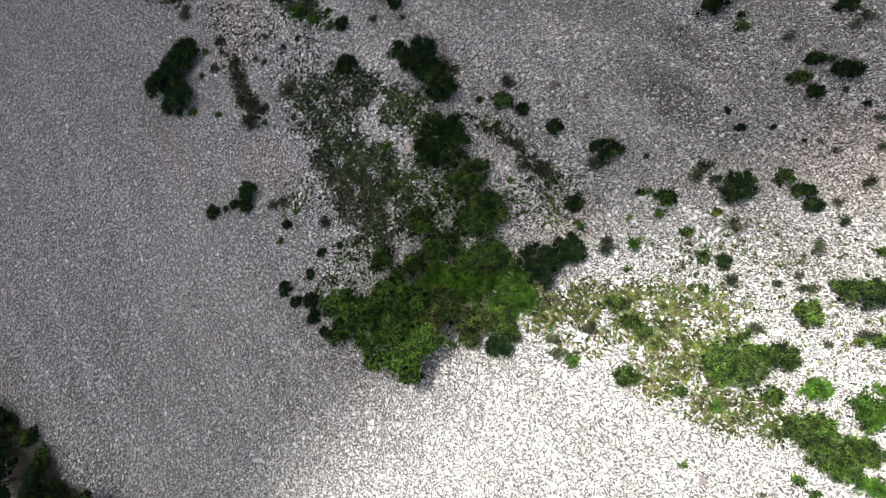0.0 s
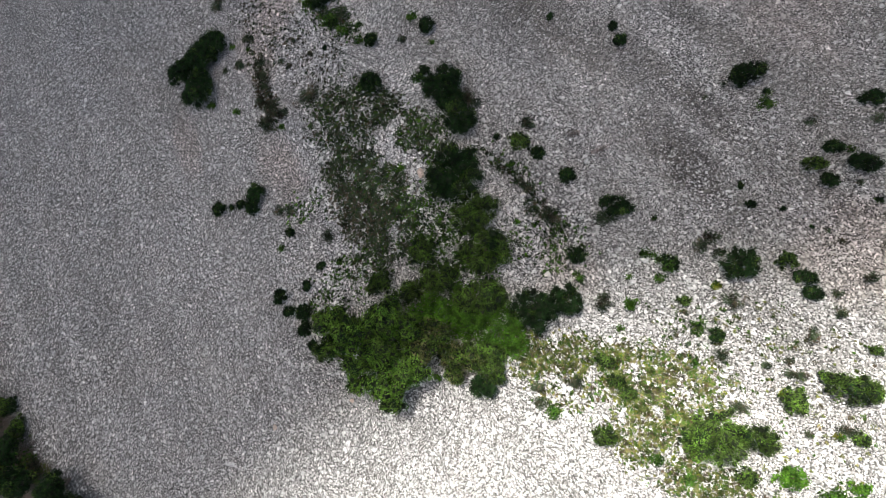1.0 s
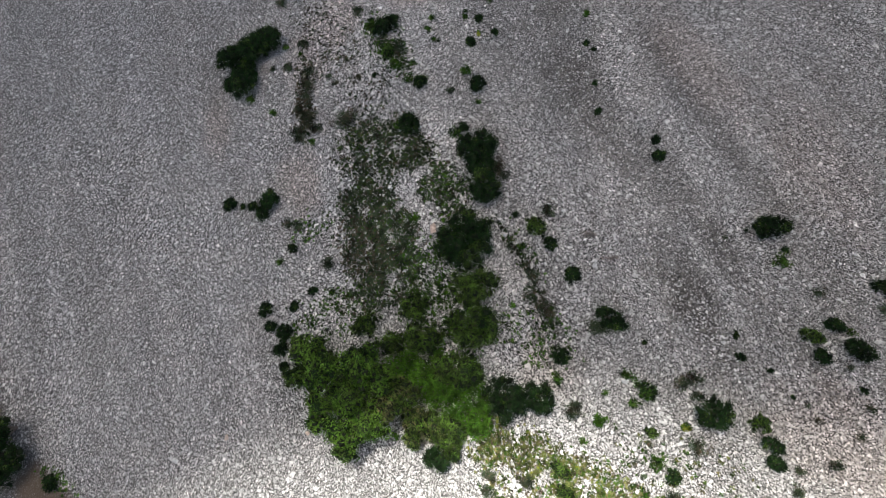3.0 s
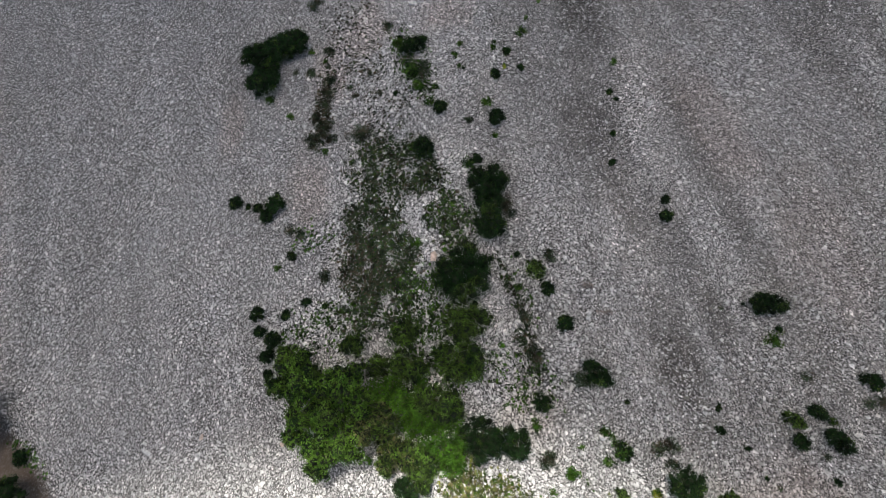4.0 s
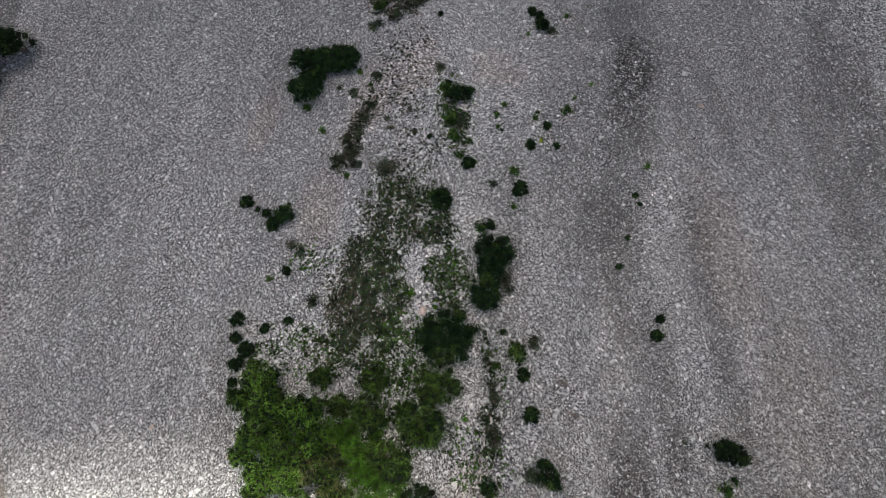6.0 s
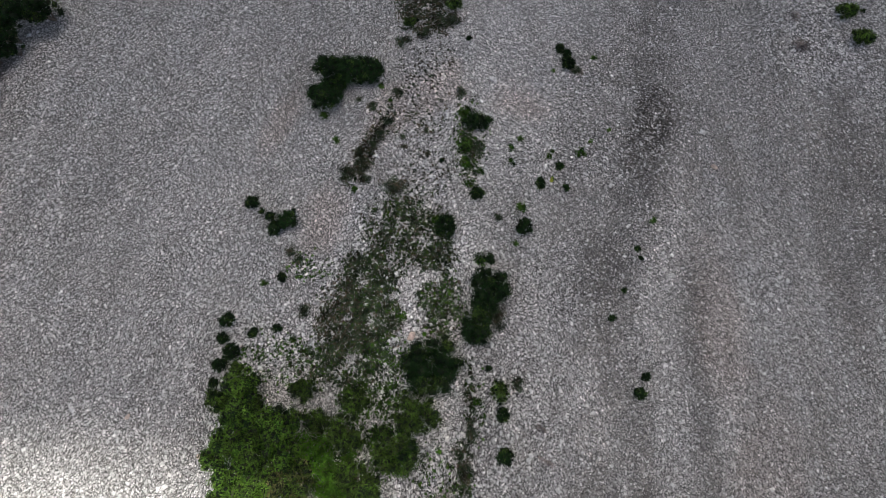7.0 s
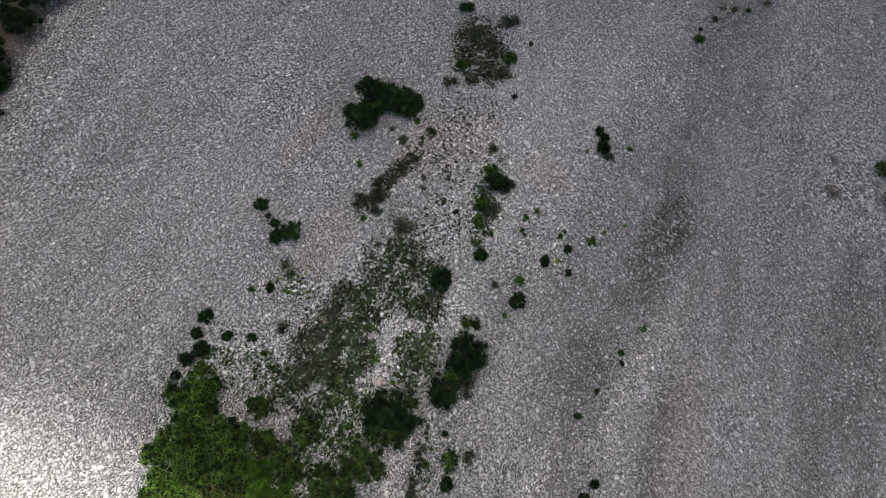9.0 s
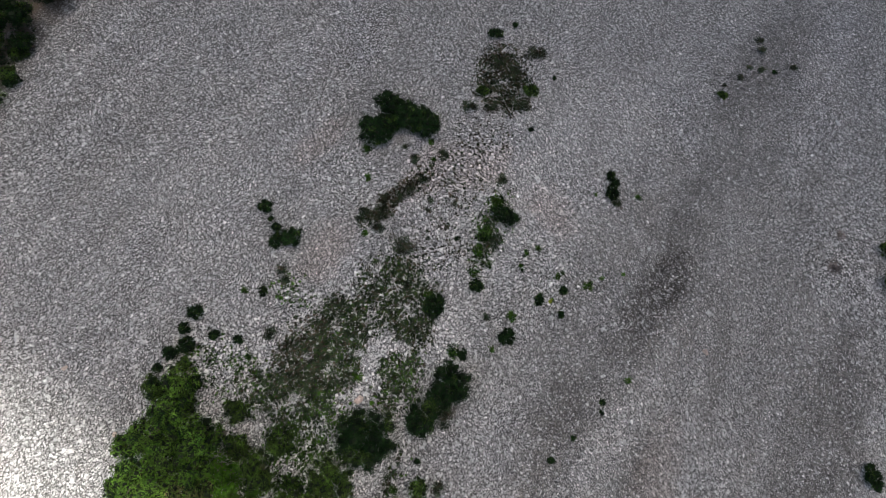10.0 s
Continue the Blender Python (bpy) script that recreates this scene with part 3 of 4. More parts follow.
def scattered_stones():
    """The larger stones between the plants, each of its own."""
    for x0, y0, rx, ry, count in ((-2.6, 5.0, 2.6, 3.0, 90), (-0.5, 1.0, 3.0, 2.5, 70), (5.5, -3.0, 3.5, 2.0, 60), (3.6, 2.6, 1.4, 2.4, 40), (-6.0, 11.0, 2.0, 3.0, 30)):
        for _ in range(count):
            a, d = RNG.uniform(0, 2 * math.pi), math.sqrt(RNG.uniform(0, 1))
            size = 0.088 * math.exp(RNG.normal(0, 0.28))
            ob = lay(new("stone", SHAPES[int(RNG.integers(9))]), x0 + rx * d * math.cos(a), y0 + ry * d * math.sin(a), size * 1.4, size, size * 0.6)
            ob.parent = GROUND


# ---- the plants, the loose rocks and the gravel ----

edge_tree(-25.47, -2.81, 1.40, 1.12, 53, 2.81)
edge_tree(-24.77, -2.04, 0.68, 0.84, 53, 2.39)
edge_tree(-24.58, -3.97, 0.83, 0.72, 53, 2.40)
edge_tree(-21.20, -7.75, 0.95, 0.80, 75, 2.20)
edge_tree(-22.30, -8.50, 1.00, 0.90, 75, 2.40)
edge_tree(-23.50, -7.40, 0.90, 0.80, 75, 2.20)
edge_tree(-24.00, -5.90, 0.80, 0.70, 75, 2.00)
edge_tree(-20.20, -8.60, 0.75, 0.65, 0, 1.90)
edge_tree(-19.20, -9.20, 0.80, 0.70, 0, 1.90)
edge_tree(-18.90, -10.20, 0.80, 0.70, 0, 1.90)
edge_tree(-19.90, -7.60, 0.50, 0.45, 0, 1.30)
edge_tree(-10.40, -11.60, 0.70, 0.60, 0, 1.60)
edge_tree(-17.10, -9.67, 0.70, 0.59, 60, 1.70)
edge_tree(-15.93, -10.68, 0.70, 0.59, 60, 1.60)
edge_tree(-16.83, -10.68, 0.80, 0.68, 60, 1.80)
edge_tree(-14.01, -10.30, 0.80, 0.68, 60, 1.80)
edge_tree(-12.97, -10.93, 0.70, 0.59, 60, 1.60)
edge_tree(-13.29, -11.45, 0.80, 0.68, 60, 1.80)
edge_tree(-22.41, -6.35, 0.80, 0.68, 60, 1.80)
edge_tree(-23.98, -5.19, 0.80, 0.68, 60, 1.80)
edge_tree(-23.82, -4.21, 0.50, 0.42, 60, 1.30)

broadleaf(-3.82, -2.06, 0.57, 0.45, 41, 1.78)
broadleaf(-2.80, -2.38, 0.76, 0.52, 53, 1.90)
broadleaf(-1.86, -1.97, 0.87, 0.59, 53, 1.98)
broadleaf(-1.59, -1.06, 0.52, 0.40, 53, 1.73)
broadleaf(-0.96, -1.78, 0.66, 0.51, 53, 1.85)
broadleaf(-3.05, -2.25, 0.68, 0.52, 0, 1.87)
broadleaf(-1.83, -1.54, 0.75, 0.55, 0, 1.91)
broadleaf(-2.50, -2.98, 0.66, 0.63, 0, 1.91)
broadleaf(-1.60, -2.61, 0.73, 0.69, 0, 1.98)
broadleaf(-0.66, -2.88, 0.75, 0.64, 0, 1.96)
broadleaf(-1.29, -3.57, 0.76, 0.61, 0, 1.95)
broadleaf(-1.09, -4.20, 0.45, 0.34, 0, 1.68)
broadleaf(-2.29, -3.81, 0.46, 0.39, 0, 1.71)
twiggy_tree(-0.34, -2.29, 0.57, 0.45, 0, 1.79)

dark_shrub(10.75, 3.21, 0.07, 0.07, 19, 0.11)
dark_shrub(12.32, 4.19, 0.14, 0.11, 19, 0.18)
dark_shrub(-11.20, -11.00, 0.35, 0.30, 0, 0.50)
dark_shrub(8.90, 8.04, 0.67, 0.36, 30, 0.73)
dark_shrub(6.59, 2.97, 0.08, 0.08, 30, 0.12)
dark_shrub(10.04, 3.68, 0.10, 0.08, 30, 0.12)
dark_shrub(-4.29, 11.49, 0.08, 0.08, 30, 0.12)
dark_shrub(-6.32, 9.10, 0.11, 0.11, 30, 0.16)
dark_shrub(-13.31, 7.72, 0.76, 0.59, 53, 0.99)
dark_shrub(-12.51, 8.49, 0.87, 0.76, 53, 1.12)
dark_shrub(-11.90, 9.13, 0.70, 0.76, 53, 1.05)
dark_shrub(-12.08, 6.71, 0.80, 0.80, 53, 1.11)
dark_shrub(-12.35, 7.29, 0.64, 0.52, 53, 0.85)
dark_shrub(-9.71, 1.53, 0.35, 0.32, 53, 0.49)
dark_shrub(-9.13, 1.66, 0.13, 0.13, 53, 0.19)
dark_shrub(-8.14, 2.36, 0.52, 0.42, 53, 0.69)
dark_shrub(-8.11, 1.77, 0.36, 0.36, 53, 0.53)
dark_shrub(-8.70, 1.85, 0.24, 0.21, 53, 0.33)
dark_shrub(-6.78, 11.48, 0.66, 0.39, 53, 0.75)
dark_shrub(-4.23, 9.35, 0.34, 0.29, 53, 0.46)
dark_shrub(-3.86, 7.42, 0.51, 0.51, 53, 0.75)
dark_shrub(-1.94, 10.02, 0.38, 0.36, 53, 0.54)
dark_shrub(-3.02, 12.94, 0.21, 0.21, 53, 0.31)
dark_shrub(-2.93, 11.79, 0.24, 0.29, 53, 0.38)
dark_shrub(-2.11, 12.50, 0.18, 0.21, 53, 0.29)
dark_shrub(-7.41, 16.93, 0.24, 0.29, 53, 0.39)
dark_shrub(-6.99, 17.01, 0.26, 0.26, 53, 0.39)
dark_shrub(-6.56, 16.70, 0.35, 0.35, 53, 0.51)
dark_shrub(1.48, 13.01, 0.17, 0.15, 53, 0.24)
dark_shrub(1.84, 12.85, 0.12, 0.12, 53, 0.18)
dark_shrub(-0.07, 3.96, 1.15, 1.05, 53, 1.30)
dark_shrub(-0.98, 7.42, 0.82, 0.72, 53, 1.08)
dark_shrub(-0.13, 6.02, 0.61, 0.75, 53, 1.00)
dark_shrub(-0.55, 6.75, 0.57, 0.57, 53, 0.85)
dark_shrub(-6.06, -1.53, 0.36, 0.29, 53, 0.48)
dark_shrub(-5.63, -2.07, 0.29, 0.26, 53, 0.40)
dark_shrub(-5.10, -0.99, 0.24, 0.24, 53, 0.35)
dark_shrub(-4.67, -0.18, 0.22, 0.19, 53, 0.30)
dark_shrub(-4.99, -1.96, 0.38, 0.33, 53, 0.52)
dark_shrub(-4.85, -2.59, 0.31, 0.28, 53, 0.43)
dark_shrub(-4.42, -3.08, 0.21, 0.19, 53, 0.29)
dark_shrub(-3.58, -1.86, 0.46, 0.32, 53, 0.57)
dark_shrub(-6.25, 0.94, 0.20, 0.23, 53, 0.31)
olive_shrub(-2.21, -0.43, 0.59, 0.41, 53, 0.73)
dark_shrub(-1.74, 8.09, 0.25, 0.25, 53, 0.37)
dark_shrub(1.35, 5.48, 0.14, 0.12, 53, 0.18)
dark_shrub(2.80, 4.93, 0.26, 0.30, 53, 0.36)
olive_shrub(2.15, 5.32, 0.32, 0.42, 53, 0.45)
dark_shrub(3.84, 4.19, 0.35, 0.30, 53, 0.47)
dark_shrub(-16.22, 13.89, 0.45, 0.29, 75, 0.53)
dark_shrub(-16.52, 15.07, 0.16, 0.16, 75, 0.24)
dark_shrub(-10.55, 13.98, 0.15, 0.12, 75, 0.20)
dark_shrub(-12.99, 16.06, 0.16, 0.13, 75, 0.21)
dark_shrub(-18.53, -8.52, 0.33, 0.33, 75, 0.49)
dark_shrub(-10.79, 28.28, 0.14, 0.14, 75, 0.20)
dark_shrub(7.12, 22.69, 0.37, 0.49, 75, 0.63)
dark_shrub(2.78, 10.34, 0.19, 0.12, 75, 0.22)
dark_shrub(4.95, 9.85, 0.20, 0.17, 75, 0.26)
dark_shrub(5.20, 9.32, 0.27, 0.22, 75, 0.32)
dark_shrub(2.33, 11.45, 0.12, 0.12, 75, 0.18)
dark_shrub(-3.54, -2.75, 0.32, 0.27, 0, 0.43)
dark_shrub(1.79, -3.19, 0.53, 0.37, 0, 0.65)
dark_shrub(3.16, -0.47, 0.73, 0.69, 0, 1.04)
dark_shrub(4.11, -0.01, 0.52, 0.52, 0, 0.77)
dark_shrub(4.33, 1.48, 0.35, 0.29, 0, 0.47)
dark_shrub(5.33, 3.26, 0.57, 0.37, 0, 0.68)
dark_shrub(8.78, 1.85, 0.50, 0.52, 0, 0.76)
dark_shrub(10.51, 1.66, 0.36, 0.23, 0, 0.43)
dark_shrub(10.67, 1.26, 0.32, 0.21, 0, 0.39)
dark_shrub(8.37, -0.38, 0.24, 0.22, 0, 0.34)
dark_shrub(9.59, 7.46, 0.14, 0.12, 0, 0.19)
dark_shrub(11.86, 5.22, 0.47, 0.31, 0, 0.57)
dark_shrub(11.20, 5.71, 0.34, 0.21, 0, 0.39)
dark_shrub(11.12, 4.67, 0.30, 0.22, 0, 0.38)
dark_shrub(12.19, 7.33, 0.34, 0.26, 0, 0.44)
dark_shrub(8.95, 4.30, 0.10, 0.19, 0, 0.20)
dark_shrub(9.21, 3.72, 0.19, 0.13, 0, 0.23)
dark_shrub(-18.16, -8.30, 0.36, 0.36, 0, 0.53)
dark_shrub(-17.25, -9.11, 0.32, 0.35, 0, 0.49)

olive_shrub(12.06, -0.11, 0.19, 0.14, 19, 0.26)
olive_shrub(0.80, -1.05, 0.31, 0.27, 38, 0.47)
olive_shrub(-3.03, -2.11, 0.50, 0.37, 41, 0.70)
olive_shrub(-3.82, -3.11, 0.50, 0.46, 41, 0.77)
olive_shrub(-14.83, -10.93, 0.60, 0.32, 8, 0.72)
olive_shrub(-18.40, -8.25, 0.40, 0.35, 0, 0.80)
olive_shrub(-17.30, -9.00, 0.40, 0.55, 0, 0.80)
olive_shrub(-17.70, -10.40, 0.50, 0.40, 0, 0.70)
olive_shrub(-12.43, 7.63, 0.48, 0.37, 53, 0.68)
olive_shrub(-0.63, 28.89, 0.53, 0.37, 53, 0.73)
olive_shrub(0.74, 28.13, 0.52, 0.44, 53, 0.78)
olive_shrub(-4.30, -2.07, 0.32, 0.28, 53, 0.48)
olive_shrub(-0.73, 0.97, 0.57, 0.49, 53, 0.85)
olive_shrub(-0.08, 0.14, 0.72, 0.6, 53, 0.94)
olive_shrub(0.94, 2.50, 0.80, 0.72, 53, 1.03)
olive_shrub(1.40, 1.24, 0.90, 0.74, 53, 1.08)
olive_shrub(-1.04, -0.55, 0.45, 0.41, 53, 0.69)
olive_shrub(-13.04, 12.25, 0.42, 0.28, 75, 0.55)
olive_shrub(-12.58, 14.57, 0.42, 0.34, 75, 0.61)
olive_shrub(-19.48, -8.08, 0.41, 0.31, 75, 0.57)
olive_shrub(-10.10, 24.52, 0.26, 0.26, 75, 0.40)
twiggy_tree(-0.02, -1.82, 0.77, 0.50, 0, 1.35)
twiggy_tree(0.70, -2.39, 0.53, 0.49, 0, 1.2)
twiggy_tree(0.85, -3.00, 0.42, 0.30, 0, 0.8)
olive_shrub(1.83, -2.28, 0.63, 0.52, 0, 0.89)
twiggy_tree(1.17, -2.37, 0.60, 0.42, 0, 0.9)
olive_shrub(2.25, -2.82, 0.33, 0.33, 0, 0.54)
olive_shrub(1.42, -0.32, 0.85, 0.66, 20, 0.95)
olive_shrub(10.09, 2.12, 0.27, 0.27, 0, 0.43)
olive_shrub(7.48, 0.51, 0.21, 0.17, 0, 0.31)
olive_shrub(11.45, -1.19, 0.70, 0.39, 0, 0.85)
olive_shrub(10.99, -1.02, 0.37, 0.19, 0, 0.43)
olive_shrub(10.20, -1.82, 0.34, 0.38, 0, 0.58)
olive_shrub(11.71, -2.49, 0.21, 0.21, 0, 0.34)
olive_shrub(8.31, -3.18, 0.76, 0.73, 0, 1.02)
olive_shrub(9.32, -2.98, 0.56, 0.41, 0, 0.78)
olive_shrub(7.77, -3.34, 0.36, 0.32, 0, 0.55)
olive_shrub(9.05, -4.03, 0.28, 0.28, 0, 0.46)
olive_shrub(9.69, -4.74, 0.66, 0.45, 0, 0.87)
olive_shrub(10.17, -5.30, 0.74, 0.50, 0, 0.91)
olive_shrub(10.88, -5.25, 0.47, 0.35, 0, 0.66)
olive_shrub(10.37, -5.76, 0.50, 0.26, 0, 0.59)
olive_shrub(6.11, -2.49, 0.29, 0.22, 0, 0.41)
olive_shrub(5.70, -2.20, 0.29, 0.23, 0, 0.42)
olive_shrub(5.47, -3.83, 0.37, 0.31, 0, 0.55)
olive_shrub(5.39, -1.68, 0.32, 0.21, 0, 0.42)
olive_shrub(10.77, 5.14, 0.37, 0.20, 0, 0.45)

fresh_shrub(6.02, 0.18, 0.23, 0.21, 0, 0.36)
fresh_shrub(10.07, -3.82, 0.46, 0.30, 0, 0.61)
fresh_shrub(11.10, -4.23, 0.50, 0.50, 0, 0.75)
fresh_shrub(11.63, -3.70, 0.24, 0.21, 0, 0.36)
fresh_shrub(10.96, -6.08, 0.52, 0.26, 0, 0.59)

green_herb(7.83, -1.22, 0.17, 0.14, 19, 0.24)
green_herb(5.81, -0.67, 0.12, 0.11, 19, 0.19)
green_herb(6.00, 1.02, 0.11, 0.09, 19, 0.16)
green_herb(-10.18, 9.03, 0.13, 0.13, 30, 0.21)
green_herb(-11.36, 6.11, 0.26, 0.21, 53, 0.28)
green_herb(-9.97, 5.96, 0.18, 0.18, 53, 0.26)
green_herb(-11.01, 9.15, 0.16, 0.16, 53, 0.26)
green_herb(-7.53, 5.31, 0.19, 0.15, 53, 0.26)
green_herb(-7.52, 11.40, 0.36, 0.26, 53, 0.31)
green_herb(-6.25, 10.31, 0.37, 0.35, 53, 0.33)
green_herb(-5.68, 9.79, 0.34, 0.25, 53, 0.30)
green_herb(-4.90, 10.12, 0.15, 0.15, 53, 0.24)
green_herb(-4.76, 9.38, 0.24, 0.19, 53, 0.28)
green_herb(-4.36, 7.33, 0.24, 0.19, 53, 0.27)
green_herb(-4.92, 11.87, 0.17, 0.17, 53, 0.26)
green_herb(-4.99, 12.48, 0.15, 0.15, 53, 0.24)
green_herb(-4.47, 11.46, 0.12, 0.12, 53, 0.20)
green_herb(-2.63, 10.52, 0.24, 0.24, 53, 0.28)
green_herb(-1.62, 9.26, 0.14, 0.14, 53, 0.22)
green_herb(-3.70, 13.19, 0.12, 0.10, 53, 0.18)
green_herb(-2.92, 14.10, 0.24, 0.22, 53, 0.28)
green_herb(-3.04, 14.83, 0.10, 0.10, 53, 0.16)
green_herb(-2.96, 15.83, 0.10, 0.10, 53, 0.16)
green_herb(-6.10, 17.88, 0.16, 0.13, 53, 0.23)
green_herb(-6.71, 15.93, 0.11, 0.11, 53, 0.17)
green_herb(-0.17, 29.56, 0.13, 0.13, 53, 0.22)
green_herb(1.07, 14.37, 0.14, 0.14, 53, 0.22)
green_herb(-3.92, 0.14, 0.17, 0.15, 53, 0.26)
green_herb(-6.46, 0.25, 0.16, 0.14, 53, 0.24)
green_herb(0.66, 0.98, 0.40, 0.28, 53, 0.32)
green_herb(-0.88, 1.28, 0.29, 0.21, 53, 0.29)
green_herb(-1.92, 7.71, 0.27, 0.23, 53, 0.29)
green_herb(2.15, 5.36, 0.12, 0.17, 53, 0.23)
green_herb(1.97, 4.44, 0.16, 0.16, 53, 0.26)
green_herb(4.53, 0.76, 0.22, 0.19, 0, 0.27)
green_herb(6.43, 1.83, 0.29, 0.16, 0, 0.28)
green_herb(7.04, 1.58, 0.39, 0.28, 0, 0.32)
green_herb(6.77, 1.10, 0.25, 0.14, 0, 0.27)
green_herb(7.87, -0.18, 0.24, 0.19, 0, 0.27)
green_herb(9.52, -6.19, 0.17, 0.18, 0, 0.26)
green_herb(6.91, -6.22, 0.14, 0.11, 0, 0.21)
green_herb(9.79, -6.49, 0.21, 0.12, 0, 0.25)
green_herb(4.07, -3.55, 0.27, 0.25, 0, 0.29)
green_herb(7.76, -4.55, 0.19, 0.23, 0, 0.27)
green_herb(6.95, -4.21, 0.23, 0.16, 0, 0.27)
green_herb(9.50, 7.06, 0.29, 0.22, 0, 0.29)
green_herb(11.65, 5.70, 0.17, 0.10, 0, 0.21)

bright_herb(1.82, -0.59, 0.66, 0.58, 38, 0.46)
bright_herb(2.51, -0.99, 0.57, 0.49, 38, 0.70)
bright_herb(1.56, -1.04, 0.50, 0.58, 38, 0.43)
bright_herb(0.99, -1.49, 0.43, 0.47, 38, 0.39)
bright_herb(-3.64, 12.87, 0.15, 0.15, 53, 0.24)
bright_herb(-2.08, 3.97, 0.20, 0.18, 53, 0.30)
bright_herb(-1.02, 4.28, 0.11, 0.11, 53, 0.17)
bright_herb(3.58, 2.78, 0.10, 0.10, 53, 0.16)
bright_herb(2.40, 2.38, 0.12, 0.12, 53, 0.19)
bright_herb(0.33, -1.10, 0.90, 0.40, 0, 0.90)
bright_herb(-0.20, -0.85, 0.50, 0.40, 0, 0.85)
bright_herb(1.05, -1.15, 0.55, 0.50, 0, 0.85)
bright_herb(2.29, -1.42, 0.75, 0.50, 0, 0.75)
bright_herb(0.91, -0.70, 0.55, 0.43, 0, 0.41)
bright_herb(1.92, -1.81, 0.64, 0.30, 0, 0.39)
bright_herb(0.57, -0.21, 0.28, 0.36, 0, 0.34)
bright_herb(0.32, -3.28, 0.15, 0.15, 0, 0.25)
bright_herb(2.73, -1.87, 0.37, 0.37, 0, 0.37)
bright_herb(-0.52, -1.22, 0.60, 0.30, 0, 1.10)
bright_herb(-1.70, -1.14, 0.33, 0.20, 0, 0.32)

heather(-12.80, 28.35, 0.26, 0.22, 75, 0.34)
heather(-12.25, 28.15, 0.26, 0.22, 75, 0.34)
heather(-11.05, 27.55, 0.25, 0.2, 75, 0.3)
heather(-11.40, 26.95, 0.17, 0.15, 75, 0.2)
heather(-10.78, 29.42, 0.24, 0.2, 75, 0.3)
heather(-10.93, 26.10, 0.22, 0.2, 75, 0.28)
heather(-10.66, 24.97, 0.15, 0.14, 75, 0.2)
heather(11.45, 2.87, 0.10, 0.10, 19, 0.16)
heather(11.14, 3.14, 0.08, 0.08, 19, 0.13)
heather(12.54, 2.89, 0.13, 0.11, 19, 0.19)
heather(11.30, 1.31, 0.16, 0.13, 19, 0.23)
heather(11.35, 0.79, 0.21, 0.18, 19, 0.30)
heather(12.59, 0.60, 0.16, 0.11, 19, 0.21)
heather(12.01, 1.88, 0.22, 0.16, 19, 0.30)
heather(10.17, -0.78, 0.16, 0.13, 19, 0.23)
heather(10.64, 0.02, 0.18, 0.23, 19, 0.30)
heather(9.61, -1.02, 0.20, 0.10, 19, 0.22)
heather(7.32, -0.57, 0.10, 0.10, 19, 0.17)
heather(7.68, -0.79, 0.09, 0.09, 19, 0.14)
heather(12.55, 3.75, 0.15, 0.13, 19, 0.22)
heather(10.73, 6.53, 0.18, 0.14, 30, 0.25)
heather(7.87, 7.21, 0.09, 0.08, 30, 0.14)
heather(11.83, 4.66, 0.12, 0.10, 30, 0.17)
heather(-11.04, 7.88, 0.18, 0.13, 30, 0.25)
heather(-10.35, 8.20, 0.29, 0.26, 30, 0.33)
heather(-8.31, 8.42, 0.15, 0.15, 30, 0.24)
heather(-7.88, 9.42, 0.15, 0.13, 30, 0.22)
heather(-6.94, 8.78, 0.17, 0.15, 30, 0.26)
heather(-7.84, 8.18, 0.18, 0.13, 30, 0.24)
heather(-10.27, 9.54, 0.26, 0.31, 53, 0.33)
heather(-9.33, 8.28, 0.31, 0.31, 53, 0.34)
heather(-9.03, 7.67, 0.33, 0.41, 53, 0.36)
heather(-8.76, 7.11, 0.30, 0.30, 53, 0.34)
heather(-8.84, 6.44, 0.30, 0.25, 53, 0.33)
heather(-8.33, 5.57, 0.44, 0.34, 53, 0.37)
heather(-8.21, 6.15, 0.39, 0.35, 53, 0.36)
heather(-7.64, 5.91, 0.34, 0.29, 53, 0.34)
heather(-8.14, 5.27, 0.24, 0.24, 53, 0.32)
heather(-6.90, 1.77, 0.23, 0.23, 53, 0.31)
heather(-6.42, 1.84, 0.23, 0.28, 53, 0.32)
heather(-8.43, 11.79, 0.26, 0.31, 53, 0.33)
heather(-5.82, 10.69, 0.30, 0.40, 53, 0.35)
heather(-6.61, 6.84, 0.58, 0.39, 53, 0.40)
heather(-6.08, 16.78, 0.32, 0.21, 53, 0.32)
heather(0.06, 7.00, 0.30, 0.61, 53, 0.39)
heather(-4.55, 1.04, 0.27, 0.31, 53, 0.33)
heather(2.36, 5.98, 0.29, 0.29, 53, 0.33)
heather(-2.89, 9.39, 0.19, 0.19, 53, 0.30)
heather(2.52, 3.75, 0.16, 0.48, 53, 0.33)
heather(3.34, 2.84, 0.27, 0.51, 53, 0.37)
heather(-14.58, 15.62, 0.58, 0.41, 75, 0.41)
heather(-11.91, 13.97, 0.56, 0.33, 75, 0.39)
heather(-12.13, 12.43, 0.39, 0.28, 75, 0.35)
heather(-12.43, 11.36, 0.49, 0.27, 75, 0.36)
heather(-14.47, 13.43, 0.40, 0.40, 75, 0.38)
heather(-13.72, 14.11, 0.40, 0.34, 75, 0.36)
heather(5.04, 2.80, 0.49, 0.22, 0, 0.35)
heather(5.27, 0.08, 0.29, 0.36, 0, 0.35)
heather(8.15, 2.55, 0.28, 0.21, 0, 0.32)
heather(7.85, 2.27, 0.25, 0.21, 0, 0.31)
heather(8.31, 2.07, 0.21, 0.16, 0, 0.29)
heather(8.77, 0.73, 0.30, 0.24, 0, 0.33)
heather(8.53, -0.92, 0.23, 0.20, 0, 0.31)
heather(7.55, 0.16, 0.14, 0.10, 0, 0.19)
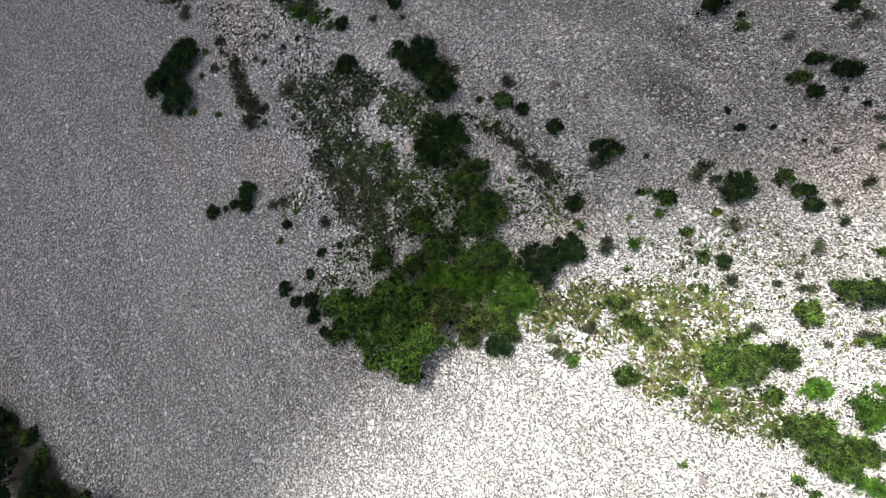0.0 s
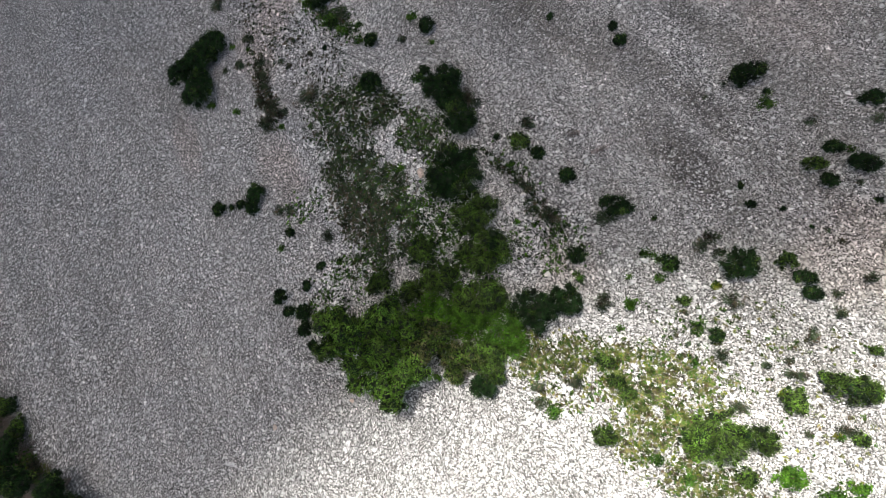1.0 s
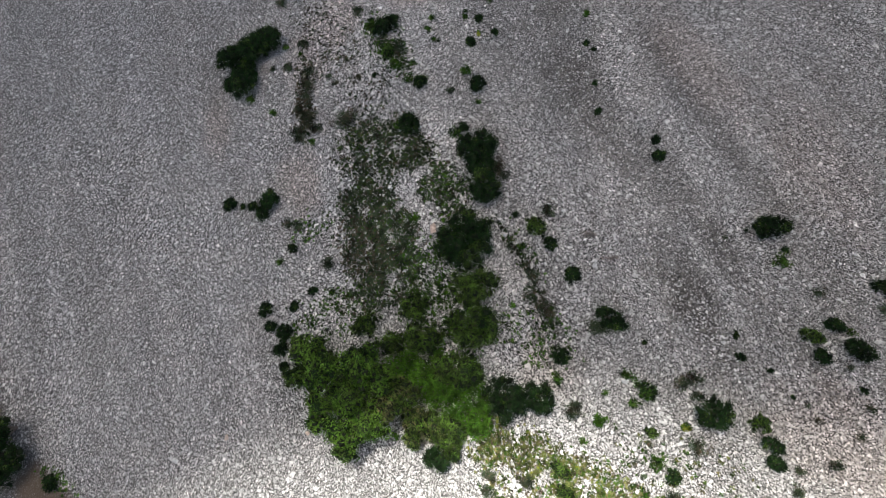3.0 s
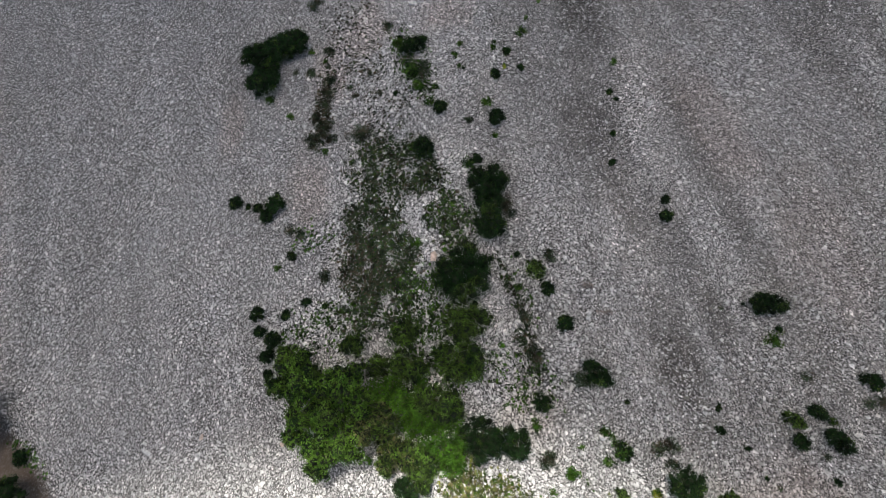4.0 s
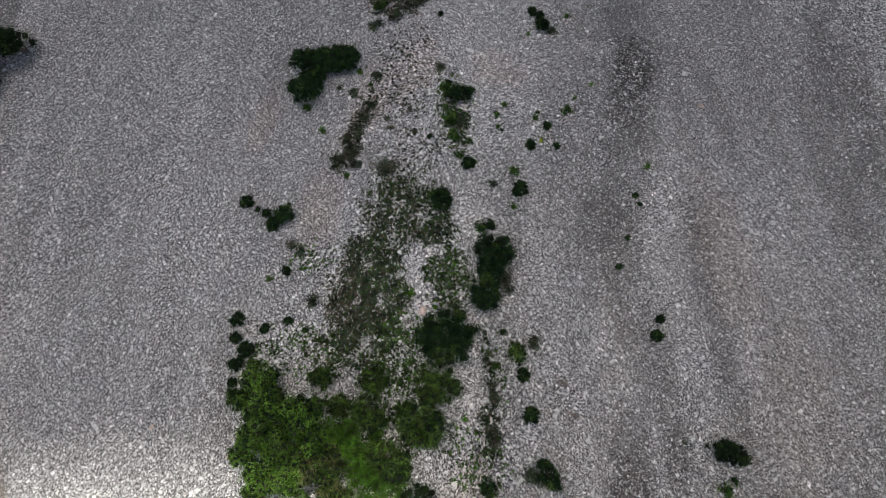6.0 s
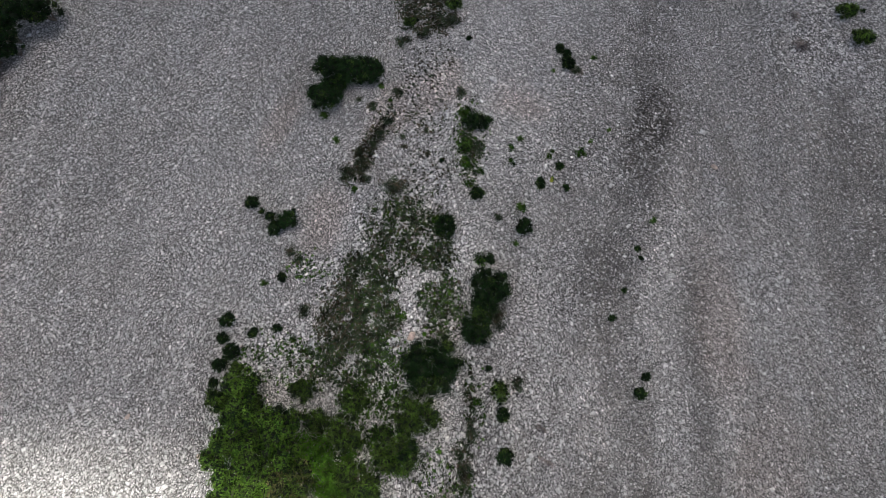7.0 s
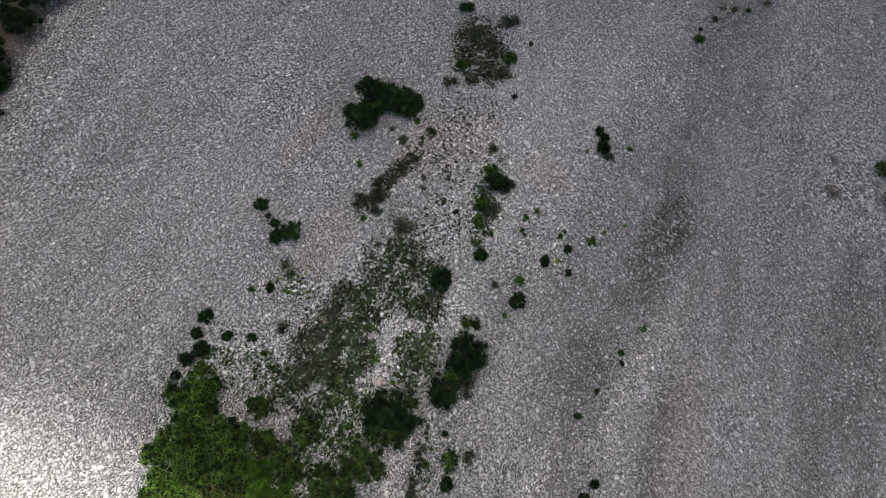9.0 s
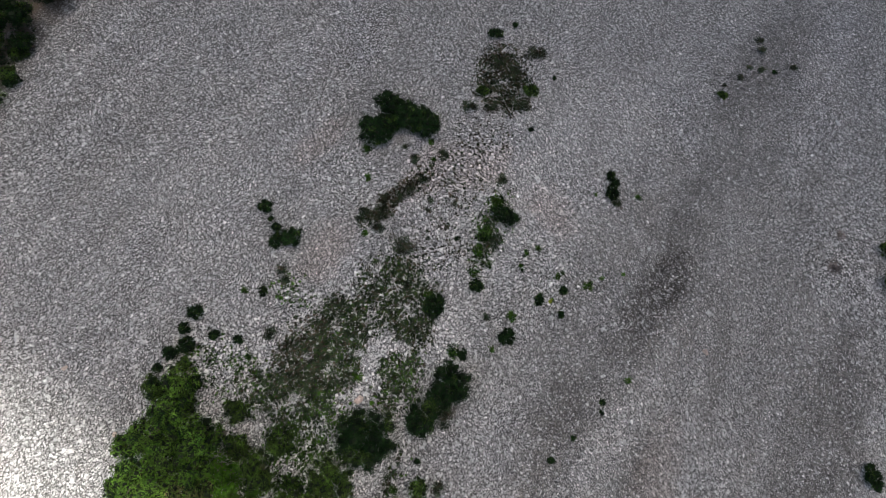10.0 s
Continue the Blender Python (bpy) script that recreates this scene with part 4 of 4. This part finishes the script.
heather(10.34, -1.12, 0.35, 0.14, 0, 0.31)
heather(10.59, -2.64, 0.12, 0.11, 0, 0.19)
heather(11.46, -2.32, 0.30, 0.15, 0, 0.31)
heather(8.68, -6.69, 0.09, 0.09, 0, 0.15)
heather(3.70, -3.37, 0.29, 0.18, 0, 0.31)
heather(3.55, -2.86, 0.29, 0.16, 0, 0.31)
heather(4.56, -2.50, 0.35, 0.18, 0, 0.32)
heather(8.91, -2.27, 0.29, 0.16, 0, 0.31)
heather(12.65, 6.91, 0.20, 0.20, 0, 0.30)
heather(12.37, 6.71, 0.17, 0.14, 0, 0.24)
heather(-15.95, -10.19, 0.38, 0.24, 0, 0.34)

yellow_herb(-2.75, 12.29, 0.12, 0.12, 53, 0.19)
yellow_herb(8.33, 1.09, 0.15, 0.17, 0, 0.20)
yellow_herb(10.01, -1.68, 0.11, 0.14, 0, 0.19)
yellow_herb(11.25, -2.54, 0.15, 0.09, 0, 0.19)

dead_shrub(3.91, 5.74, 0.28, 0.10, 30, 0.27)
dead_shrub(4.90, 5.23, 0.31, 0.08, 30, 0.25)
dead_shrub(-0.70, 25.76, 0.37, 0.34, 53, 0.36)
dead_shrub(-1.86, 26.99, 0.22, 0.27, 53, 0.32)
dead_shrub(1.08, -2.89, 0.38, 0.30, 0, 0.35)
dead_shrub(7.35, -6.54, 0.13, 0.13, 0, 0.20)

plant_mat("heather", -4.80, 6.05, 1.70, 1.65, 53, 24)
plant_mat("heather", -4.30, 3.90, 1.30, 1.00, 53, 28)
plant_mat("brown", -3.50, 2.05, 1.05, 1.45, 53, 26)
plant_mat("heather", -2.76, 3.03, 1.12, 1.70, 53, 30)
plant_mat("heather", -1.62, 5.45, 0.90, 1.35, 53, 17)
plant_mat("herb", -1.40, 5.40, 0.90, 1.20, 53, 14)
plant_mat("heather", -3.16, 6.51, 0.76, 0.86, 53, 22)
plant_mat("heather", -2.19, 1.08, 1.89, 1.08, 53, 18)
plant_mat("heather", 1.89, 4.18, 0.20, 1.63, 53, 15)
plant_mat("heather", 3.37, 2.65, 0.39, 1.13, 53, 12)
plant_mat("herb", 2.18, 4.42, 0.23, 1.35, 53, 8)
plant_mat("herb", -4.01, -1.36, 1.19, 1.19, 53, 9)
plant_mat("herb", -3.10, -0.13, 1.18, 1.09, 53, 10)
plant_mat("herb", -0.21, 1.81, 1.83, 1.05, 53, 22)
plant_mat("brown", -8.50, 6.30, 1.10, 0.50, -58, 14)
plant_mat("herb", -1.30, 2.60, 0.90, 0.90, 53, 22)
plant_mat("brown", -9.20, 7.60, 2.20, 0.42, -64, 9)
plant_mat("heather", -6.20, 10.40, 2.10, 0.38, -32, 16)
plant_mat("brown", -8.77, 9.77, 1.59, 1.99, 53, 2.2)
plant_mat("herb", -6.51, 10.84, 0.83, 1.94, 53, 12)
plant_mat("brown", -6.32, 8.43, 1.63, 1.08, 53, 2.2)
plant_mat("herb", -6.00, 2.00, 1.02, 0.76, 53, 9)
plant_mat("herb", 0.31, -0.51, 2.43, 1.11, 53, 22)
plant_mat("brown", -13.58, 13.48, 1.44, 2.07, 75, 22)
plant_mat("brown", -10.50, 11.67, 1.48, 1.19, 75, 2.2)
plant_mat("dry", 4.96, -1.80, 2.17, 0.83, 0, 24)
plant_mat("dry", 7.09, -2.22, 1.87, 1.31, 0, 24)
plant_mat("dry", 6.97, -3.69, 1.47, 1.10, 0, 22)
plant_mat("dry", 8.67, -4.69, 1.39, 0.73, 0, 26)
plant_mat("dry", 4.40, -3.04, 1.18, 0.51, 0, 9)
plant_mat("dry", 3.20, -2.10, 0.70, 0.85, 0, 18)
plant_mat("dry", 9.77, -0.50, 2.88, 1.26, 0, 2)
plant_mat("herb", 7.70, -0.18, 1.14, 0.95, 0, 5)
plant_mat("herb", 3.41, 1.72, 1.48, 1.06, 0, 10)
plant_mat("dry", 10.75, -3.09, 1.36, 2.04, 0, 2)
plant_mat("herb", -17.20, -9.90, 1.40, 0.80, -30, 14)
plant_mat("dry", -15.60, -10.50, 1.70, 0.50, -12, 16)
plant_mat("herb", -11.00, -10.90, 1.20, 0.45, 0, 14)
plant_mat("heather", -20.00, -8.40, 1.20, 0.80, -30, 16)

loose_rock(-5.31, -6.22, 0.13, True)
loose_rock(-6.81, -7.89, 0.15)
loose_rock(-14.89, -5.80, 0.12)
loose_rock(8.46, 1.61, 0.12)
loose_rock(-9.77, 11.80, 0.16)
loose_rock(-7.06, 11.01, 0.13)
loose_rock(-8.29, 6.96, 0.13)
loose_rock(-6.92, -7.89, 0.13)
loose_rock(4.44, 4.75, 0.12)
loose_rock(9.67, 8.20, 0.09)
loose_rock(8.15, 11.85, 0.12)
loose_rock(7.16, 17.65, 0.11)
loose_rock(-16.20, -9.82, 0.12)
loose_rock(-8.64, -6.79, 0.09)
loose_rock(-7.23, 30.26, 0.21)
loose_rock(-12.00, 19.54, 0.12)
loose_rock(-9.60, 11.70, 0.16)
loose_rock(-7.04, 10.97, 0.13)
loose_rock(-8.27, 6.91, 0.13)
loose_rock(0.92, 5.85, 0.15)
loose_rock(4.47, 4.72, 0.12)
loose_rock(0.97, 18.07, 0.22, True)
loose_rock(2.19, 16.95, 0.14)
loose_rock(-0.40, 18.92, 0.20)
loose_rock(-2.33, -1.61, 0.13)
loose_rock(-10.24, 1.76, 0.10)
loose_rock(-5.08, 5.80, 0.12)
loose_rock(-4.92, 5.35, 0.09)
loose_rock(-3.63, 18.15, 0.10)
loose_rock(0.94, 5.69, 0.11)
loose_rock(-1.27, 3.86, 0.22, True)
loose_rock(4.39, 4.91, 0.12)
loose_rock(6.38, 1.60, 0.18)
loose_rock(8.43, 1.71, 0.16)
loose_rock(-2.24, -1.52, 0.14)
loose_rock(-3.79, -1.46, 0.13)
loose_rock(-2.57, -4.70, 0.12, True)
loose_rock(11.42, 2.36, 0.10)
loose_rock(0.83, 6.08, 0.15)
loose_rock(5.56, -0.28, 0.09)
loose_rock(5.55, -3.34, 0.09)
loose_rock(11.22, 5.11, 0.12)
loose_rock(9.54, 6.38, 0.11)
scattered_stones()
gravel()
